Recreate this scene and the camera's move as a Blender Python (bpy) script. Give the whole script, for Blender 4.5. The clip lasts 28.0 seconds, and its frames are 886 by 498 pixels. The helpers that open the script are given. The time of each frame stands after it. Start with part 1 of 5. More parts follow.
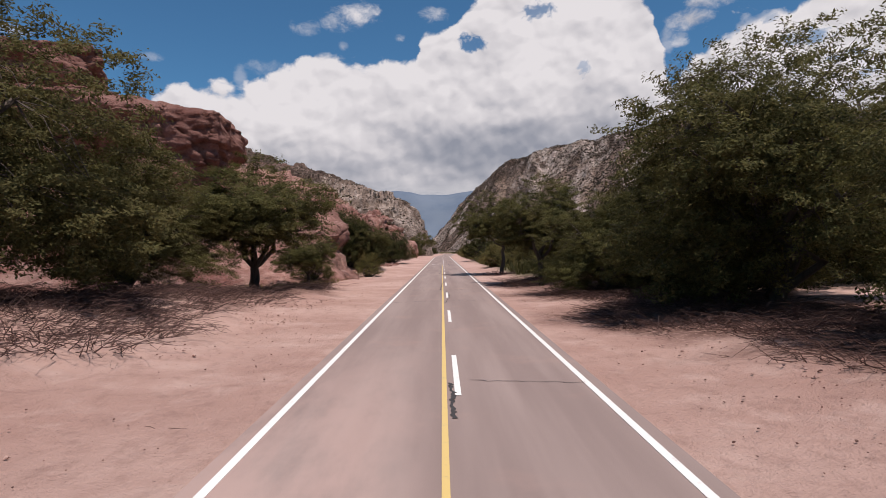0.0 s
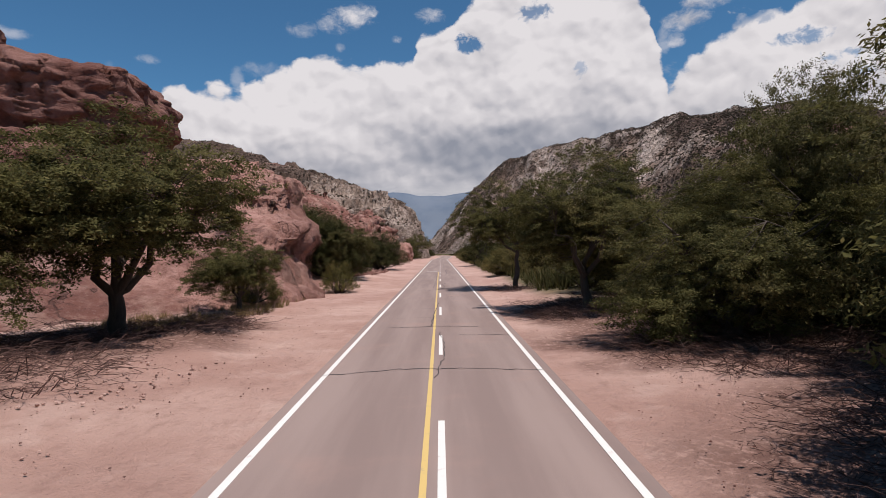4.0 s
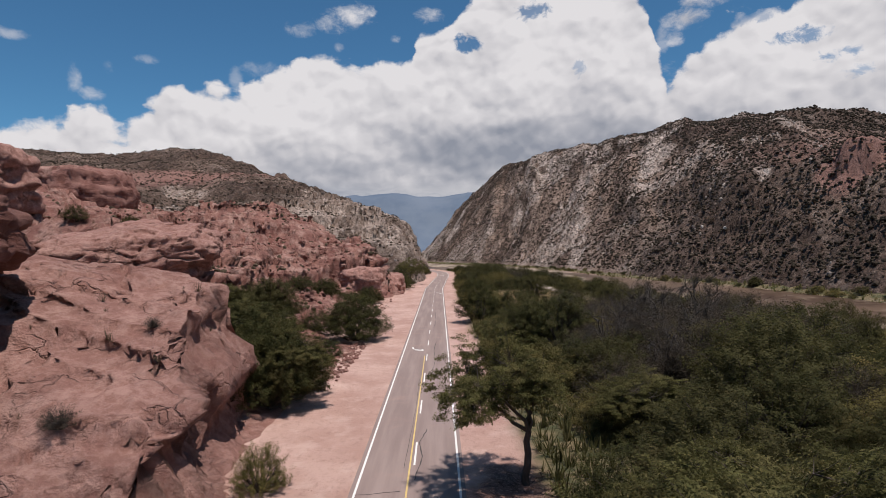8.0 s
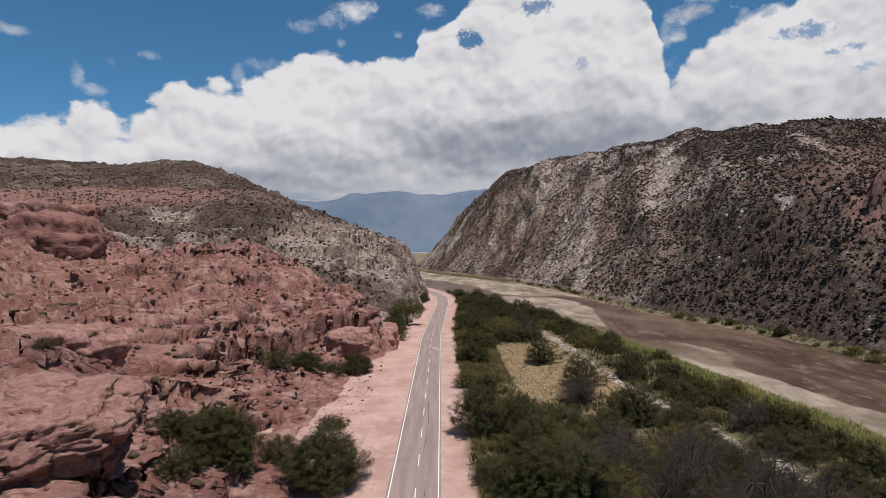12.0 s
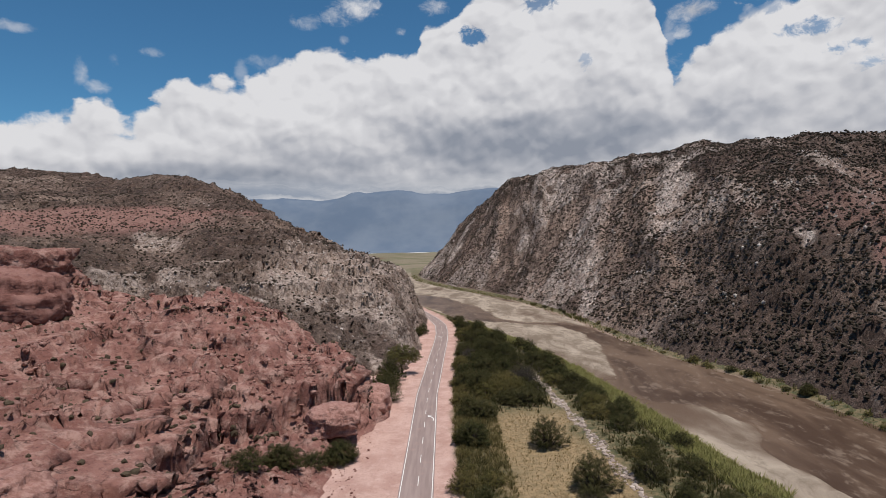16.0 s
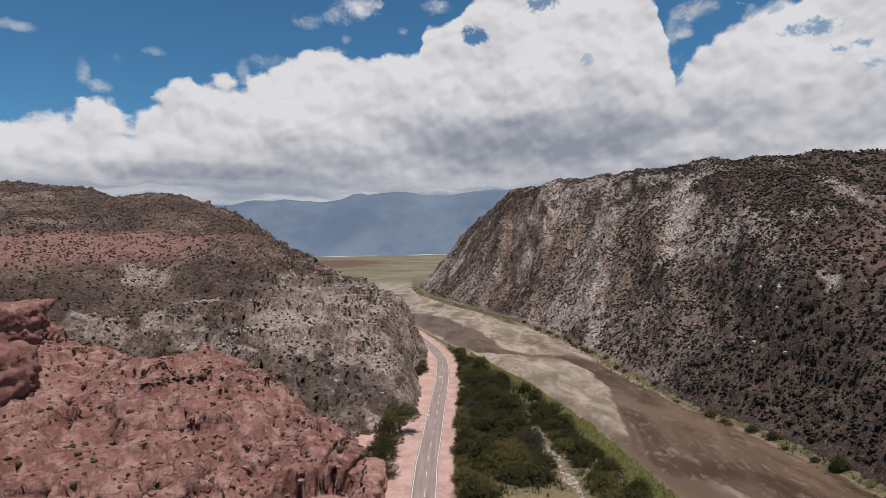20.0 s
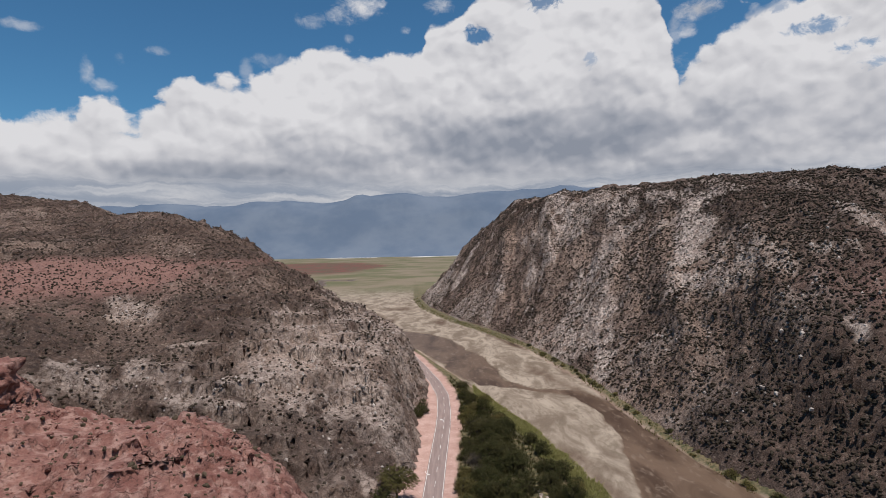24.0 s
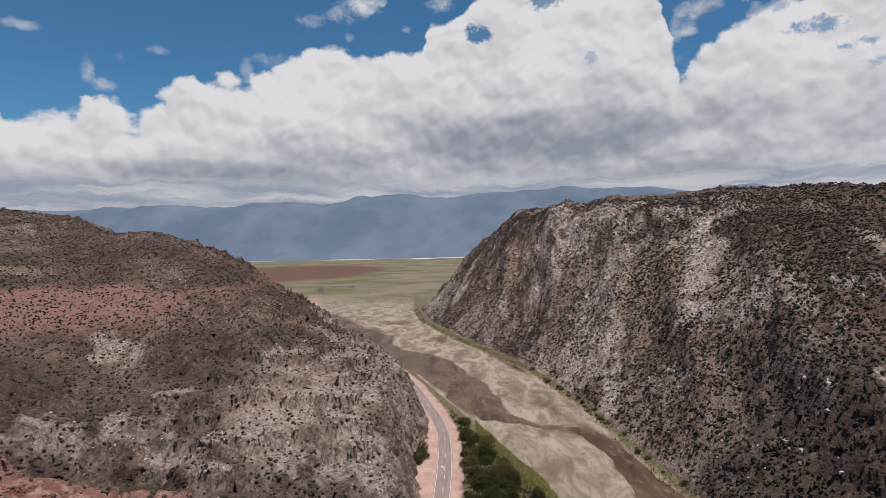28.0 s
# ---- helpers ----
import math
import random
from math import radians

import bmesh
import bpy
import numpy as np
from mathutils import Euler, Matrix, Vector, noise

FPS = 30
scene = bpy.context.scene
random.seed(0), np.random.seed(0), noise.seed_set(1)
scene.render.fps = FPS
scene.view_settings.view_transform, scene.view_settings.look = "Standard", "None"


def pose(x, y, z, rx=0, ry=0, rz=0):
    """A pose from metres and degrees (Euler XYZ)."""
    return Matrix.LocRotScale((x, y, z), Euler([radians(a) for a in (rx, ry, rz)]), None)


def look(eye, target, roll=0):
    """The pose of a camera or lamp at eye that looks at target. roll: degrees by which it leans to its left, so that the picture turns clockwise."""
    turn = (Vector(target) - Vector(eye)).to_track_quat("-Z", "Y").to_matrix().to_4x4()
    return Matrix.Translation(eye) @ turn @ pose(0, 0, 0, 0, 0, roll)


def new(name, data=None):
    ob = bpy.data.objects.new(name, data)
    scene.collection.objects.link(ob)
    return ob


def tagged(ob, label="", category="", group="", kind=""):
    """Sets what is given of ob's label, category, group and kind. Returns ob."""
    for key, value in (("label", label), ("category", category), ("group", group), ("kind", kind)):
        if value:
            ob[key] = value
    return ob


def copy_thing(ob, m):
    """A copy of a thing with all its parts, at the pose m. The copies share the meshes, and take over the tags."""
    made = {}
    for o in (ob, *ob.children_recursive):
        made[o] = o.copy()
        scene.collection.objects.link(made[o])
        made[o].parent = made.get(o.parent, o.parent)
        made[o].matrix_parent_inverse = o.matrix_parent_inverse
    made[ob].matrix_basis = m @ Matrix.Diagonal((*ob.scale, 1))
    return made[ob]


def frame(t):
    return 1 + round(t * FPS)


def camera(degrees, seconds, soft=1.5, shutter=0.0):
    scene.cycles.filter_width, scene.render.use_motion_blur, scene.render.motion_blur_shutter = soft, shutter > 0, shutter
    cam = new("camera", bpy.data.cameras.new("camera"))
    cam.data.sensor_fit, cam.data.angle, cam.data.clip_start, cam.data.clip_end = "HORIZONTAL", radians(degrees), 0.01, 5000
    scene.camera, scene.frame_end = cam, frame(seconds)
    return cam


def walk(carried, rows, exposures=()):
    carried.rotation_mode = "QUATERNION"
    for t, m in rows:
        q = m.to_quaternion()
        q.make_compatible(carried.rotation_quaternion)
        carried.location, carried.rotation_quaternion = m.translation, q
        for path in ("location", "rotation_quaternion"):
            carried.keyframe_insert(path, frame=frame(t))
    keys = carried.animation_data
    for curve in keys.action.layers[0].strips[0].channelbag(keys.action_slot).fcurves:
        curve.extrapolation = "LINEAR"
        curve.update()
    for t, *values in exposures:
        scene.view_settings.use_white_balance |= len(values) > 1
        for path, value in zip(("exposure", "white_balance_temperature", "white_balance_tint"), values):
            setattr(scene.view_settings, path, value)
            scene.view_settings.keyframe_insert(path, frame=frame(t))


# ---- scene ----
# camera: seconds, place, yaw to the left, pitch up, roll to the left
cam = camera(74.0, 28.0, soft=0.7)
ROWS = [
    (0, -0.062, 0.720, 2.924, -0.099, 0.082, -0.972),
    (0.5, -0.068, 2.407, 2.934, -0.143, 0.077, -0.972),
    (1, -0.042, 4.434, 3.002, -0.145, 0.077, -1.043),
    (2, -0.048, 8.617, 3.124, -0.292, 0.142, -0.994),
    (2.5, -0.047, 10.724, 3.167, -0.311, 0.130, -1.047),
    (4.5, 0.423, 19.469, 3.750, -0.303, 0.227, -1.352),
    (5, 0.594, 21.876, 4.455, -0.306, 0.247, -1.406),
    (6, 1.066, 26.307, 6.286, -0.286, 0.243, -1.483),
    (6.5, 1.270, 28.374, 7.853, -0.321, 0.231, -1.392),
    (7, 1.638, 30.177, 9.812, -0.351, 0.215, -1.400),
    (8, 2.153, 34.618, 13.758, -0.378, 0.152, -1.409),
    (9, 2.798, 38.771, 17.874, -0.344, 0.040, -1.410),
    (10, 3.467, 42.934, 22.021, -0.284, -0.047, -1.321),
    (11, 3.918, 47.449, 26.125, -0.209, -0.205, -1.340),
    (12, 4.115, 52.096, 29.896, -0.146, -0.212, -1.358),
    (12.5, 4.219, 54.242, 31.773, -0.100, -0.194, -1.357),
    (14.5, 5.622, 60.926, 40.291, 0.027, -0.294, -1.263),
    (15, 5.793, 63.445, 42.388, 0.026, -0.357, -1.279),
    (16, 6.383, 67.590, 46.426, 0.128, -0.479, -1.338),
    (17, 6.746, 71.163, 50.710, 0.175, -0.499, -1.277),
    (18, 7.116, 74.355, 55.113, 0.221, -0.497, -1.250),
    (19, 7.044, 77.799, 59.357, 0.237, -0.517, -1.239),
    (20, 6.860, 81.514, 63.379, 0.269, -0.510, -1.195),
    (21, 7.042, 85.079, 67.263, 0.345, -0.518, -1.176),
    (21.5, 7.131, 86.816, 69.343, 0.352, -0.541, -1.189),
    (23.5, 7.563, 94.276, 77.740, 0.488, -0.574, -1.172),
    (24, 7.721, 96.094, 79.995, 0.527, -0.578, -1.144),
    (25, 8.172, 99.449, 84.199, 0.563, -0.615, -1.186),
    (26, 7.987, 103.568, 88.329, 0.543, -0.689, -1.130),
    (27, 7.778, 106.370, 92.486, 0.559, -0.708, -1.136),
    (28, 7.874, 110.879, 96.243, 0.595, -0.669, -1.186),
]
walk(cam, [(t, Matrix.Translation((x, y, z)) @ pose(0, 0, 0, 0, 0, yaw) @ pose(0, 0, 0, 90 + pitch, 0, 0) @ pose(0, 0, 0, 0, 0, roll)) for t, x, y, z, yaw, pitch, roll in ROWS],
     [(0.0, -0.03, 6450, 17), (7.0, -0.06, 6400, 15), (11.0, -0.06, 6320, 13), (17.0, -0.1, 6270, 12), (28.0, -0.12, 6280, 13)])

# ---- light ----
SUN_EL, SUN_AZ = 73.0, 140.0   # degrees; azimuth from ahead, to the right
sun = new("sun", bpy.data.lights.new("sun", "SUN"))
sun.data.energy, sun.data.angle, sun.data.color = 5.0, radians(0.53), (1.0, 0.96, 0.9)
SUN_DIR = Vector((math.cos(radians(SUN_EL)) * math.sin(radians(SUN_AZ)), math.cos(radians(SUN_EL)) * math.cos(radians(SUN_AZ)), math.sin(radians(SUN_EL))))
sun.matrix_world = look((0, 0, 300), Vector((0, 0, 300)) - SUN_DIR)


class Nodes:
    """Short-hand for wiring a node tree."""

    def __init__(self, tree):
        self.t = tree
        tree.nodes.clear()

    def add(self, kind, **sets):
        n = self.t.nodes.new(kind)
        for k, v in sets.items():
            if k == "op":
                n.operation = v
            elif k == "blend":
                n.blend_type = v
            elif k == "dtype":
                n.data_type = v
        return n

    def put(self, sock, v):
        if isinstance(v, bpy.types.NodeSocket):
            self.t.links.new(v, sock)
        elif isinstance(v, (tuple, list)) and len(v) == 3 and sock.type == "RGBA":
            sock.default_value = (*v, 1)
        else:
            sock.default_value = v

    def math(self, op, a, b=0.0, c=0.0, clamp=False):
        n = self.add("ShaderNodeMath", op=op)
        n.use_clamp = clamp
        for s, v in zip(n.inputs, (a, b, c)):
            self.put(s, v)
        return n.outputs[0]

    def mix(self, f, a, b, blend="MIX"):
        n = self.add("ShaderNodeMix", dtype="RGBA", blend=blend)
        self.put(n.inputs[0], f), self.put(n.inputs[6], a), self.put(n.inputs[7], b)
        return n.outputs[2]

    def noise(self, vec, scale, detail=4.0, rough=0.55, dist=0.0):
        n = self.add("ShaderNodeTexNoise")
        if vec is not None:
            self.put(n.inputs["Vector"], vec)
        n.inputs["Scale"].default_value, n.inputs["Detail"].default_value = scale, detail
        n.inputs["Roughness"].default_value, n.inputs["Distortion"].default_value = rough, dist
        return n.outputs["Fac"]

    def span(self, v, a, b, lo=0.0, hi=1.0, smooth=True):
        n = self.add("ShaderNodeMapRange")
        n.interpolation_type = "SMOOTHSTEP" if smooth else "LINEAR"
        self.put(n.inputs[0], v)
        for s, x in zip(n.inputs[1:5], (a, b, lo, hi)):
            s.default_value = x
        return n.outputs[0]

    def ramp(self, v, stops):
        n = self.add("ShaderNodeValToRGB")
        e = n.color_ramp.elements
        while len(e) < len(stops):
            e.new(0.5)
        for el, (p, c) in zip(e, stops):
            el.position, el.color = p, (*(c if isinstance(c, tuple) else (c, c, c)), 1)
        self.put(n.inputs[0], v)
        return n.outputs[0]

    def scaled(self, vec, s):
        n = self.add("ShaderNodeVectorMath", op="MULTIPLY")
        self.put(n.inputs[0], vec)
        n.inputs[1].default_value = s
        return n.outputs[0]


# upper edge of the cloud bank: azimuth as a share of the forward view, height over distance
BANK = [(0.053, 0.205), (0.084, 0.205), (0.126, 0.211), (0.164, 0.202), (0.179, 0.22), (0.216, 0.257), (0.257, 0.262), (0.271, 0.251), (0.299, 0.295), (0.356, 0.321), (0.447, 0.326), (0.472, 0.326), (0.482, 0.368), (0.514, 0.377), (0.542, 0.421), (0.582, 0.465), (0.727, 0.438), (0.742, 0.381), (0.754, 0.293), (0.762, 0.259), (0.78, 0.279), (0.805, 0.321), (0.838, 0.363), (0.873, 0.376), (1.0, 0.42)]


def sky_world():
    w = bpy.data.worlds.new("sky")
    scene.world = w
    w.use_nodes = True
    k = Nodes(w.node_tree)
    sky = k.add("ShaderNodeTexSky")
    sky.sky_type, sky.sun_disc, sky.sun_elevation, sky.sun_rotation = "NISHITA", False, radians(SUN_EL), radians(SUN_AZ)
    sky.altitude, sky.air_density, sky.dust_density, sky.ozone_density = 1700, 1.0, 0.4, 1.6
    co = k.add("ShaderNodeTexCoord").outputs["Generated"]
    xyz = k.add("ShaderNodeSeparateXYZ")
    k.put(xyz.inputs[0], co)
    X, Y, Z = xyz.outputs
    az = k.math("ARCTAN2", X, Y)
    el = k.math("DIVIDE", Z, k.math("SQRT", k.math("ADD", k.math("MULTIPLY", X, X), k.math("ADD", k.math("MULTIPLY", Y, Y), 1e-6))))
    cv = k.add("ShaderNodeCombineXYZ")
    k.put(cv.inputs[0], az), k.put(cv.inputs[1], k.math("MULTIPLY", el, 1.25)), k.put(cv.inputs[2], 0.37)
    P = cv.outputs[0]
    def moved(vec, by):
        n = k.add("ShaderNodeVectorMath", op="ADD")
        k.put(n.inputs[0], vec), k.put(n.inputs[1], by)
        return n.outputs[0]

    def puffs(vec, scale, soft):
        n = k.add("ShaderNodeTexVoronoi")
        n.voronoi_dimensions, n.feature = "2D", "SMOOTH_F1"
        k.put(n.inputs["Vector"], vec)
        n.inputs["Scale"].default_value, n.inputs["Smoothness"].default_value = scale, soft
        return n.outputs["Distance"]

    def spot(a, e, ra, re):
        """0 in the middle of an oval in the sky, 1 on its rim."""
        return k.math("ADD", k.math("POWER", k.math("DIVIDE", k.math("SUBTRACT", az, a), ra), 2.0), k.math("POWER", k.math("DIVIDE", k.math("SUBTRACT", el, e), re), 2.0))

    wn = k.add("ShaderNodeTexNoise")
    k.put(wn.inputs["Vector"], P)
    wn.inputs["Scale"].default_value, wn.inputs["Detail"].default_value, wn.inputs["Roughness"].default_value = 11, 6, .6
    W = moved(P, k.scaled(wn.outputs["Color"], (.05, .05, 0.0)))

    def heaps(vec):
        """Heaped cloud: bulges of three sizes, high in the middle of each."""
        a = k.math("MULTIPLY", puffs(vec, 8.5, .35), -.62)
        b = k.math("MULTIPLY", puffs(vec, 21, .3), -.30)
        c = k.math("MULTIPLY", puffs(vec, 47, .25), -.15)
        return k.math("ADD", a, k.math("ADD", b, c))

    H = heaps(W)
    # height of the cloud bank's upper edge over the azimuth
    azn = k.span(az, -0.72, 0.72, 0, 1, False)
    top = k.ramp(azn, [(p, v) for p, v in BANK])
    fine = k.noise(W, 34, 8, .68, .1)
    wide = k.noise(P, 3.2, 5, .55, .2)
    puff = k.math("ADD", k.math("MULTIPLY", k.math("ADD", H, .46), .085), k.math("MULTIPLY", k.math("SUBTRACT", fine, .5), .038))
    behind = k.math("MULTIPLY", k.span(k.math("ABSOLUTE", az), .85, 1.5), .2)
    edge = k.math("SUBTRACT", k.math("ADD", k.math("SUBTRACT", top, el), puff), behind)
    dens = k.span(edge, -0.003, 0.013)
    # thin torn cloud high up, and small fair-weather clouds over the bank
    veil = k.math("MULTIPLY", k.span(k.noise(P, 8, 9, .68, .4), .56, .78), k.math("MULTIPLY", k.span(az, .28, .42), .7))
    for a, e, ra, re, thick in ((-.131, .396, .05, .022, .95), (-.22, .374, .03, .016, .6), (-.17, .382, .035, .02, .8), (-.066, .362, .011, .008, .7), (-.01, .40, .03, .016, .8), (-.16, .345, .009, .008, .4),
                                (-.548, .262, .011, .022, .45), (-.53, .243, .018, .010, .5), (-.626, .314, .024, .008, .45), (-.455, .303, .016, .008, .45), (-.506, .284, .010, .012, .3), (-.29, .303, .03, .016, .35), (-.325, .285, .010, .02, .3),
                                (.405, .352, .032, .02, .95), (.39, .328, .018, .012, .7), (.44, .385, .04, .018, .8), (.372, .33, .010, .02, .4)):
        lump = k.math("SUBTRACT", k.math("ADD", k.math("MULTIPLY", k.math("SUBTRACT", fine, .5), 4.0), k.math("MULTIPLY", k.math("ADD", H, .46), 2.0)), k.math("SUBTRACT", spot(a, e, ra, re), 1.15))
        veil = k.math("MAXIMUM", veil, k.span(lump, -.1, 2.0, 0, thick))
    dens = k.math("MAXIMUM", dens, veil)
    # gaps of blue in the bank, high up
    for a, e, ra, re, thin in ((.058, .352, .024, .016, .95), (.165, .40, .03, .018, .8), (.24, .30, .012, .018, .45), (.56, .30, .045, .012, .75), (.61, .262, .03, .012, .7), (.50, .34, .05, .010, .5), (.63, .235, .02, .012, .5)):
        hole = k.span(k.math("SUBTRACT", k.math("ADD", k.math("MULTIPLY", k.math("SUBTRACT", fine, .5), 6.5), .8), spot(a, e, ra, re)), -.2, 1.0, 0, thin)
        dens = k.math("MULTIPLY", dens, k.math("SUBTRACT", 1.0, hole))
    # light from above on the bulges, shade between and under them
    relief = k.math("SUBTRACT", H, heaps(moved(W, (.006, .016, 0.0))))
    shade = k.math("ADD", k.span(edge, 0.0, .26, 0.0, .30), k.math("MULTIPLY", k.math("SUBTRACT", .5, wide), .9))
    shade = k.math("SUBTRACT", shade, k.math("MULTIPLY", relief, 1.25))
    shade = k.math("ADD", shade, k.math("MULTIPLY", k.math("SUBTRACT", .5, k.noise(W, 6, 5, .5)), .75))
    shade = k.math("ADD", shade, k.math("MULTIPLY", k.span(el, .19, .095), .34))
    for a, e, ra, re, deep in ((.17, .172, .24, .045, .34), (.02, .20, .16, .05, .12), (-.40, .118, .22, .02, .25), (.45, .20, .2, .035, .15)):
        shade = k.math("ADD", shade, k.math("MULTIPLY", k.span(spot(a, e, ra, re), 1.3, 0.0), deep))
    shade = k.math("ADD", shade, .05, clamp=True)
    cloud = k.ramp(shade, [(0.0, (7.7, 7.6, 7.45)), (.3, (6.3, 6.25, 6.25)), (.6, (4.5, 4.6, 4.85)), (1.0, (2.8, 3.05, 3.5))])
    streak = k.noise(k.scaled(W, (1.6, 13.0, 1.0)), 2.4, 6, .6, .5)
    low = k.mix(k.span(streak, .38, .66), (3.1, 3.5, 4.1), (5.9, 5.95, 6.0))
    cloud = k.mix(k.span(el, .125, .085), cloud, low)
    deep = k.mix(1.0, sky.outputs[0], (0.47, 0.84, 0.93), "MULTIPLY")
    col = k.mix(dens, deep, cloud)
    bg = k.add("ShaderNodeBackground")
    k.put(bg.inputs[0], col)
    bg.inputs[1].default_value = 0.1
    out = k.add("ShaderNodeOutputWorld")
    k.t.links.new(bg.outputs[0], out.inputs[0])


sky_world()


# ---- materials ----
def material(name, colour, rough=0.9, bump=None, strength=0.4, dist=0.1, spec=0.3):
    """colour and bump: functions of the wiring helper and the place, giving sockets."""
    m = bpy.data.materials.new(name)
    m.use_nodes = True
    k = Nodes(m.node_tree)
    b = k.add("ShaderNodeBsdfPrincipled")
    o = k.add("ShaderNodeOutputMaterial")
    k.t.links.new(b.outputs[0], o.inputs[0])
    P = k.add("ShaderNodeNewGeometry").outputs["Position"]
    k.put(b.inputs["Base Color"], colour(k, P))
    if callable(rough):
        k.put(b.inputs["Roughness"], rough(k, P))
    else:
        b.inputs["Roughness"].default_value = rough
    b.inputs["Specular IOR Level"].default_value = spec
    if bump:
        n = k.add("ShaderNodeBump")
        n.inputs["Strength"].default_value, n.inputs["Distance"].default_value = strength, dist
        k.put(n.inputs["Height"], bump(k, P))
        k.t.links.new(n.outputs[0], b.inputs["Normal"])
    return m


def attr(k, name):
    n = k.add("ShaderNodeAttribute")
    n.attribute_name = name
    return n.outputs["Fac"]


def c_asphalt(k, P):
    long = k.noise(k.scaled(P, (1.0, 0.06, 1.0)), 0.9, 4)
    c = k.mix(k.span(long, .35, .68), (.245, .172, .147), (.325, .236, .202))
    c = k.mix(k.math("MULTIPLY", k.noise(P, 90, 2), .35), c, (.13, .108, .10))
    dust = k.span(k.noise(P, .35, 6, .65), .52, .75)
    c = k.mix(k.math("MULTIPLY", dust, .45), c, (.34, .22, .18))
    x = k.add("ShaderNodeSeparateXYZ")
    k.put(x.inputs[0], P)
    drift = k.math("MULTIPLY", k.span(x.outputs[0], .2, -1.6), k.span(x.outputs[1], 24, 6))
    drift = k.math("MULTIPLY", drift, k.span(k.noise(k.scaled(P, (1, .3, 1)), .8, 6, .65), .3, .6))
    return k.mix(k.math("MULTIPLY", drift, .6), c, (.45, .30, .25))


def c_sand(k, P):
    c = k.mix(k.span(k.noise(P, .13, 5), .35, .65), (.40, .236, .186), (.50, .322, .26))
    c = k.mix(k.math("MULTIPLY", k.span(k.noise(P, 1.1, 8, .75), .5, .68), .5), c, (.29, .165, .13))
    c = k.mix(k.span(k.noise(P, 14, 3), .66, .74), c, (.25, .15, .12))
    c = k.mix(k.math("MULTIPLY", k.span(k.noise(k.scaled(P, (1.0, .45, 1.0)), 2.6, 8, .72), .52, .66), .45), c, (.30, .175, .138))
    c = k.mix(k.math("MULTIPLY", k.span(k.noise(P, .45, 6, .65), .5, .66), .4), c, (.58, .405, .335))
    # twig litter brown, which also paints warm dark shade under the trees
    litter_shade = k.math("MULTIPLY", attr(k, "litter_shade"), k.span(k.noise(P, 5, 8, .75), .32, .52))
    c = k.mix(k.math("MULTIPLY", litter_shade, .92), c, k.mix(k.noise(P, 9, 4), (.085, .04, .029), (.23, .12, .09)))
    grassy = k.mix(k.span(k.noise(P, .5, 7, .7), .4, .62), (.17, .125, .065), (.06, .062, .025))
    grassy = k.mix(attr(k, "dry"), grassy, k.mix(k.span(k.noise(P, .7, 6, .7), .4, .62), (.29, .2, .105), (.19, .135, .068)))
    c = k.mix(attr(k, "grass"), c, grassy)
    mud = k.mix(k.span(k.noise(k.scaled(P, (1.0, .4, 1.0)), .07, 8, .65, .8), .36, .64), (.165, .12, .083), (.37, .295, .22))
    mud = k.mix(k.math("MULTIPLY", k.span(k.noise(k.scaled(P, (1.0, .35, 1.0)), .3, 8, .7, .5), .5, .66), .6), mud, (.14, .103, .068))
    mud = k.mix(attr(k, "wet"), mud, (.11, .068, .043))
    c = k.mix(attr(k, "river"), c, mud)
    plain = k.mix(k.span(k.noise(P, .006, 6, .6), .4, .6), (.2, .155, .1), (.115, .108, .05))
    plain = k.mix(attr(k, "badland"), plain, k.mix(k.span(k.noise(P, .02, 6, .7), .4, .6), (.15, .055, .04), (.09, .07, .04)))
    plain = k.mix(attr(k, "salt"), plain, (.62, .58, .54))
    return k.mix(attr(k, "plain"), c, plain)


def strata(k, P):
    w = k.noise(P, .08, 4)
    s = k.add("ShaderNodeCombineXYZ")
    x = k.add("ShaderNodeSeparateXYZ")
    k.put(x.inputs[0], P)
    k.put(s.inputs[0], k.math("MULTIPLY", x.outputs[0], .12)), k.put(s.inputs[1], k.math("MULTIPLY", x.outputs[1], .12))
    k.put(s.inputs[2], k.math("ADD", x.outputs[2], k.math("MULTIPLY", w, 5.0)))
    return k.noise(s.outputs[0], 1.3, 6, .65)


def joints(k, P, scale, width, warp=1.2):
    """Open joints: thin lines between the cells of broken rock, 1 on the line."""
    w = k.add("ShaderNodeVectorMath", op="MULTIPLY_ADD")
    n = k.add("ShaderNodeTexNoise")
    k.put(n.inputs["Vector"], P)
    n.inputs["Scale"].default_value, n.inputs["Detail"].default_value = scale * 1.6, 5
    k.put(w.inputs[0], n.outputs["Color"])
    w.inputs[1].default_value = (warp / scale,) * 3
    k.put(w.inputs[2], P)
    v = k.add("ShaderNodeTexVoronoi")
    v.feature = "DISTANCE_TO_EDGE"
    k.put(v.inputs["Vector"], k.scaled(w.outputs[0], (.7, 1, 1.7)))
    v.inputs["Scale"].default_value = scale
    return k.span(v.outputs["Distance"], width, 0)


def red_cracks(k, P):
    gate = k.span(k.noise(P, .16, 4), .45, .6)
    big = k.math("MULTIPLY", joints(k, P, .2, .028), gate)
    return k.math("MAXIMUM", big, k.math("MULTIPLY", joints(k, P, .6, .02), k.math("MULTIPLY", k.span(k.noise(P, .25, 4), .56, .66), .6)))


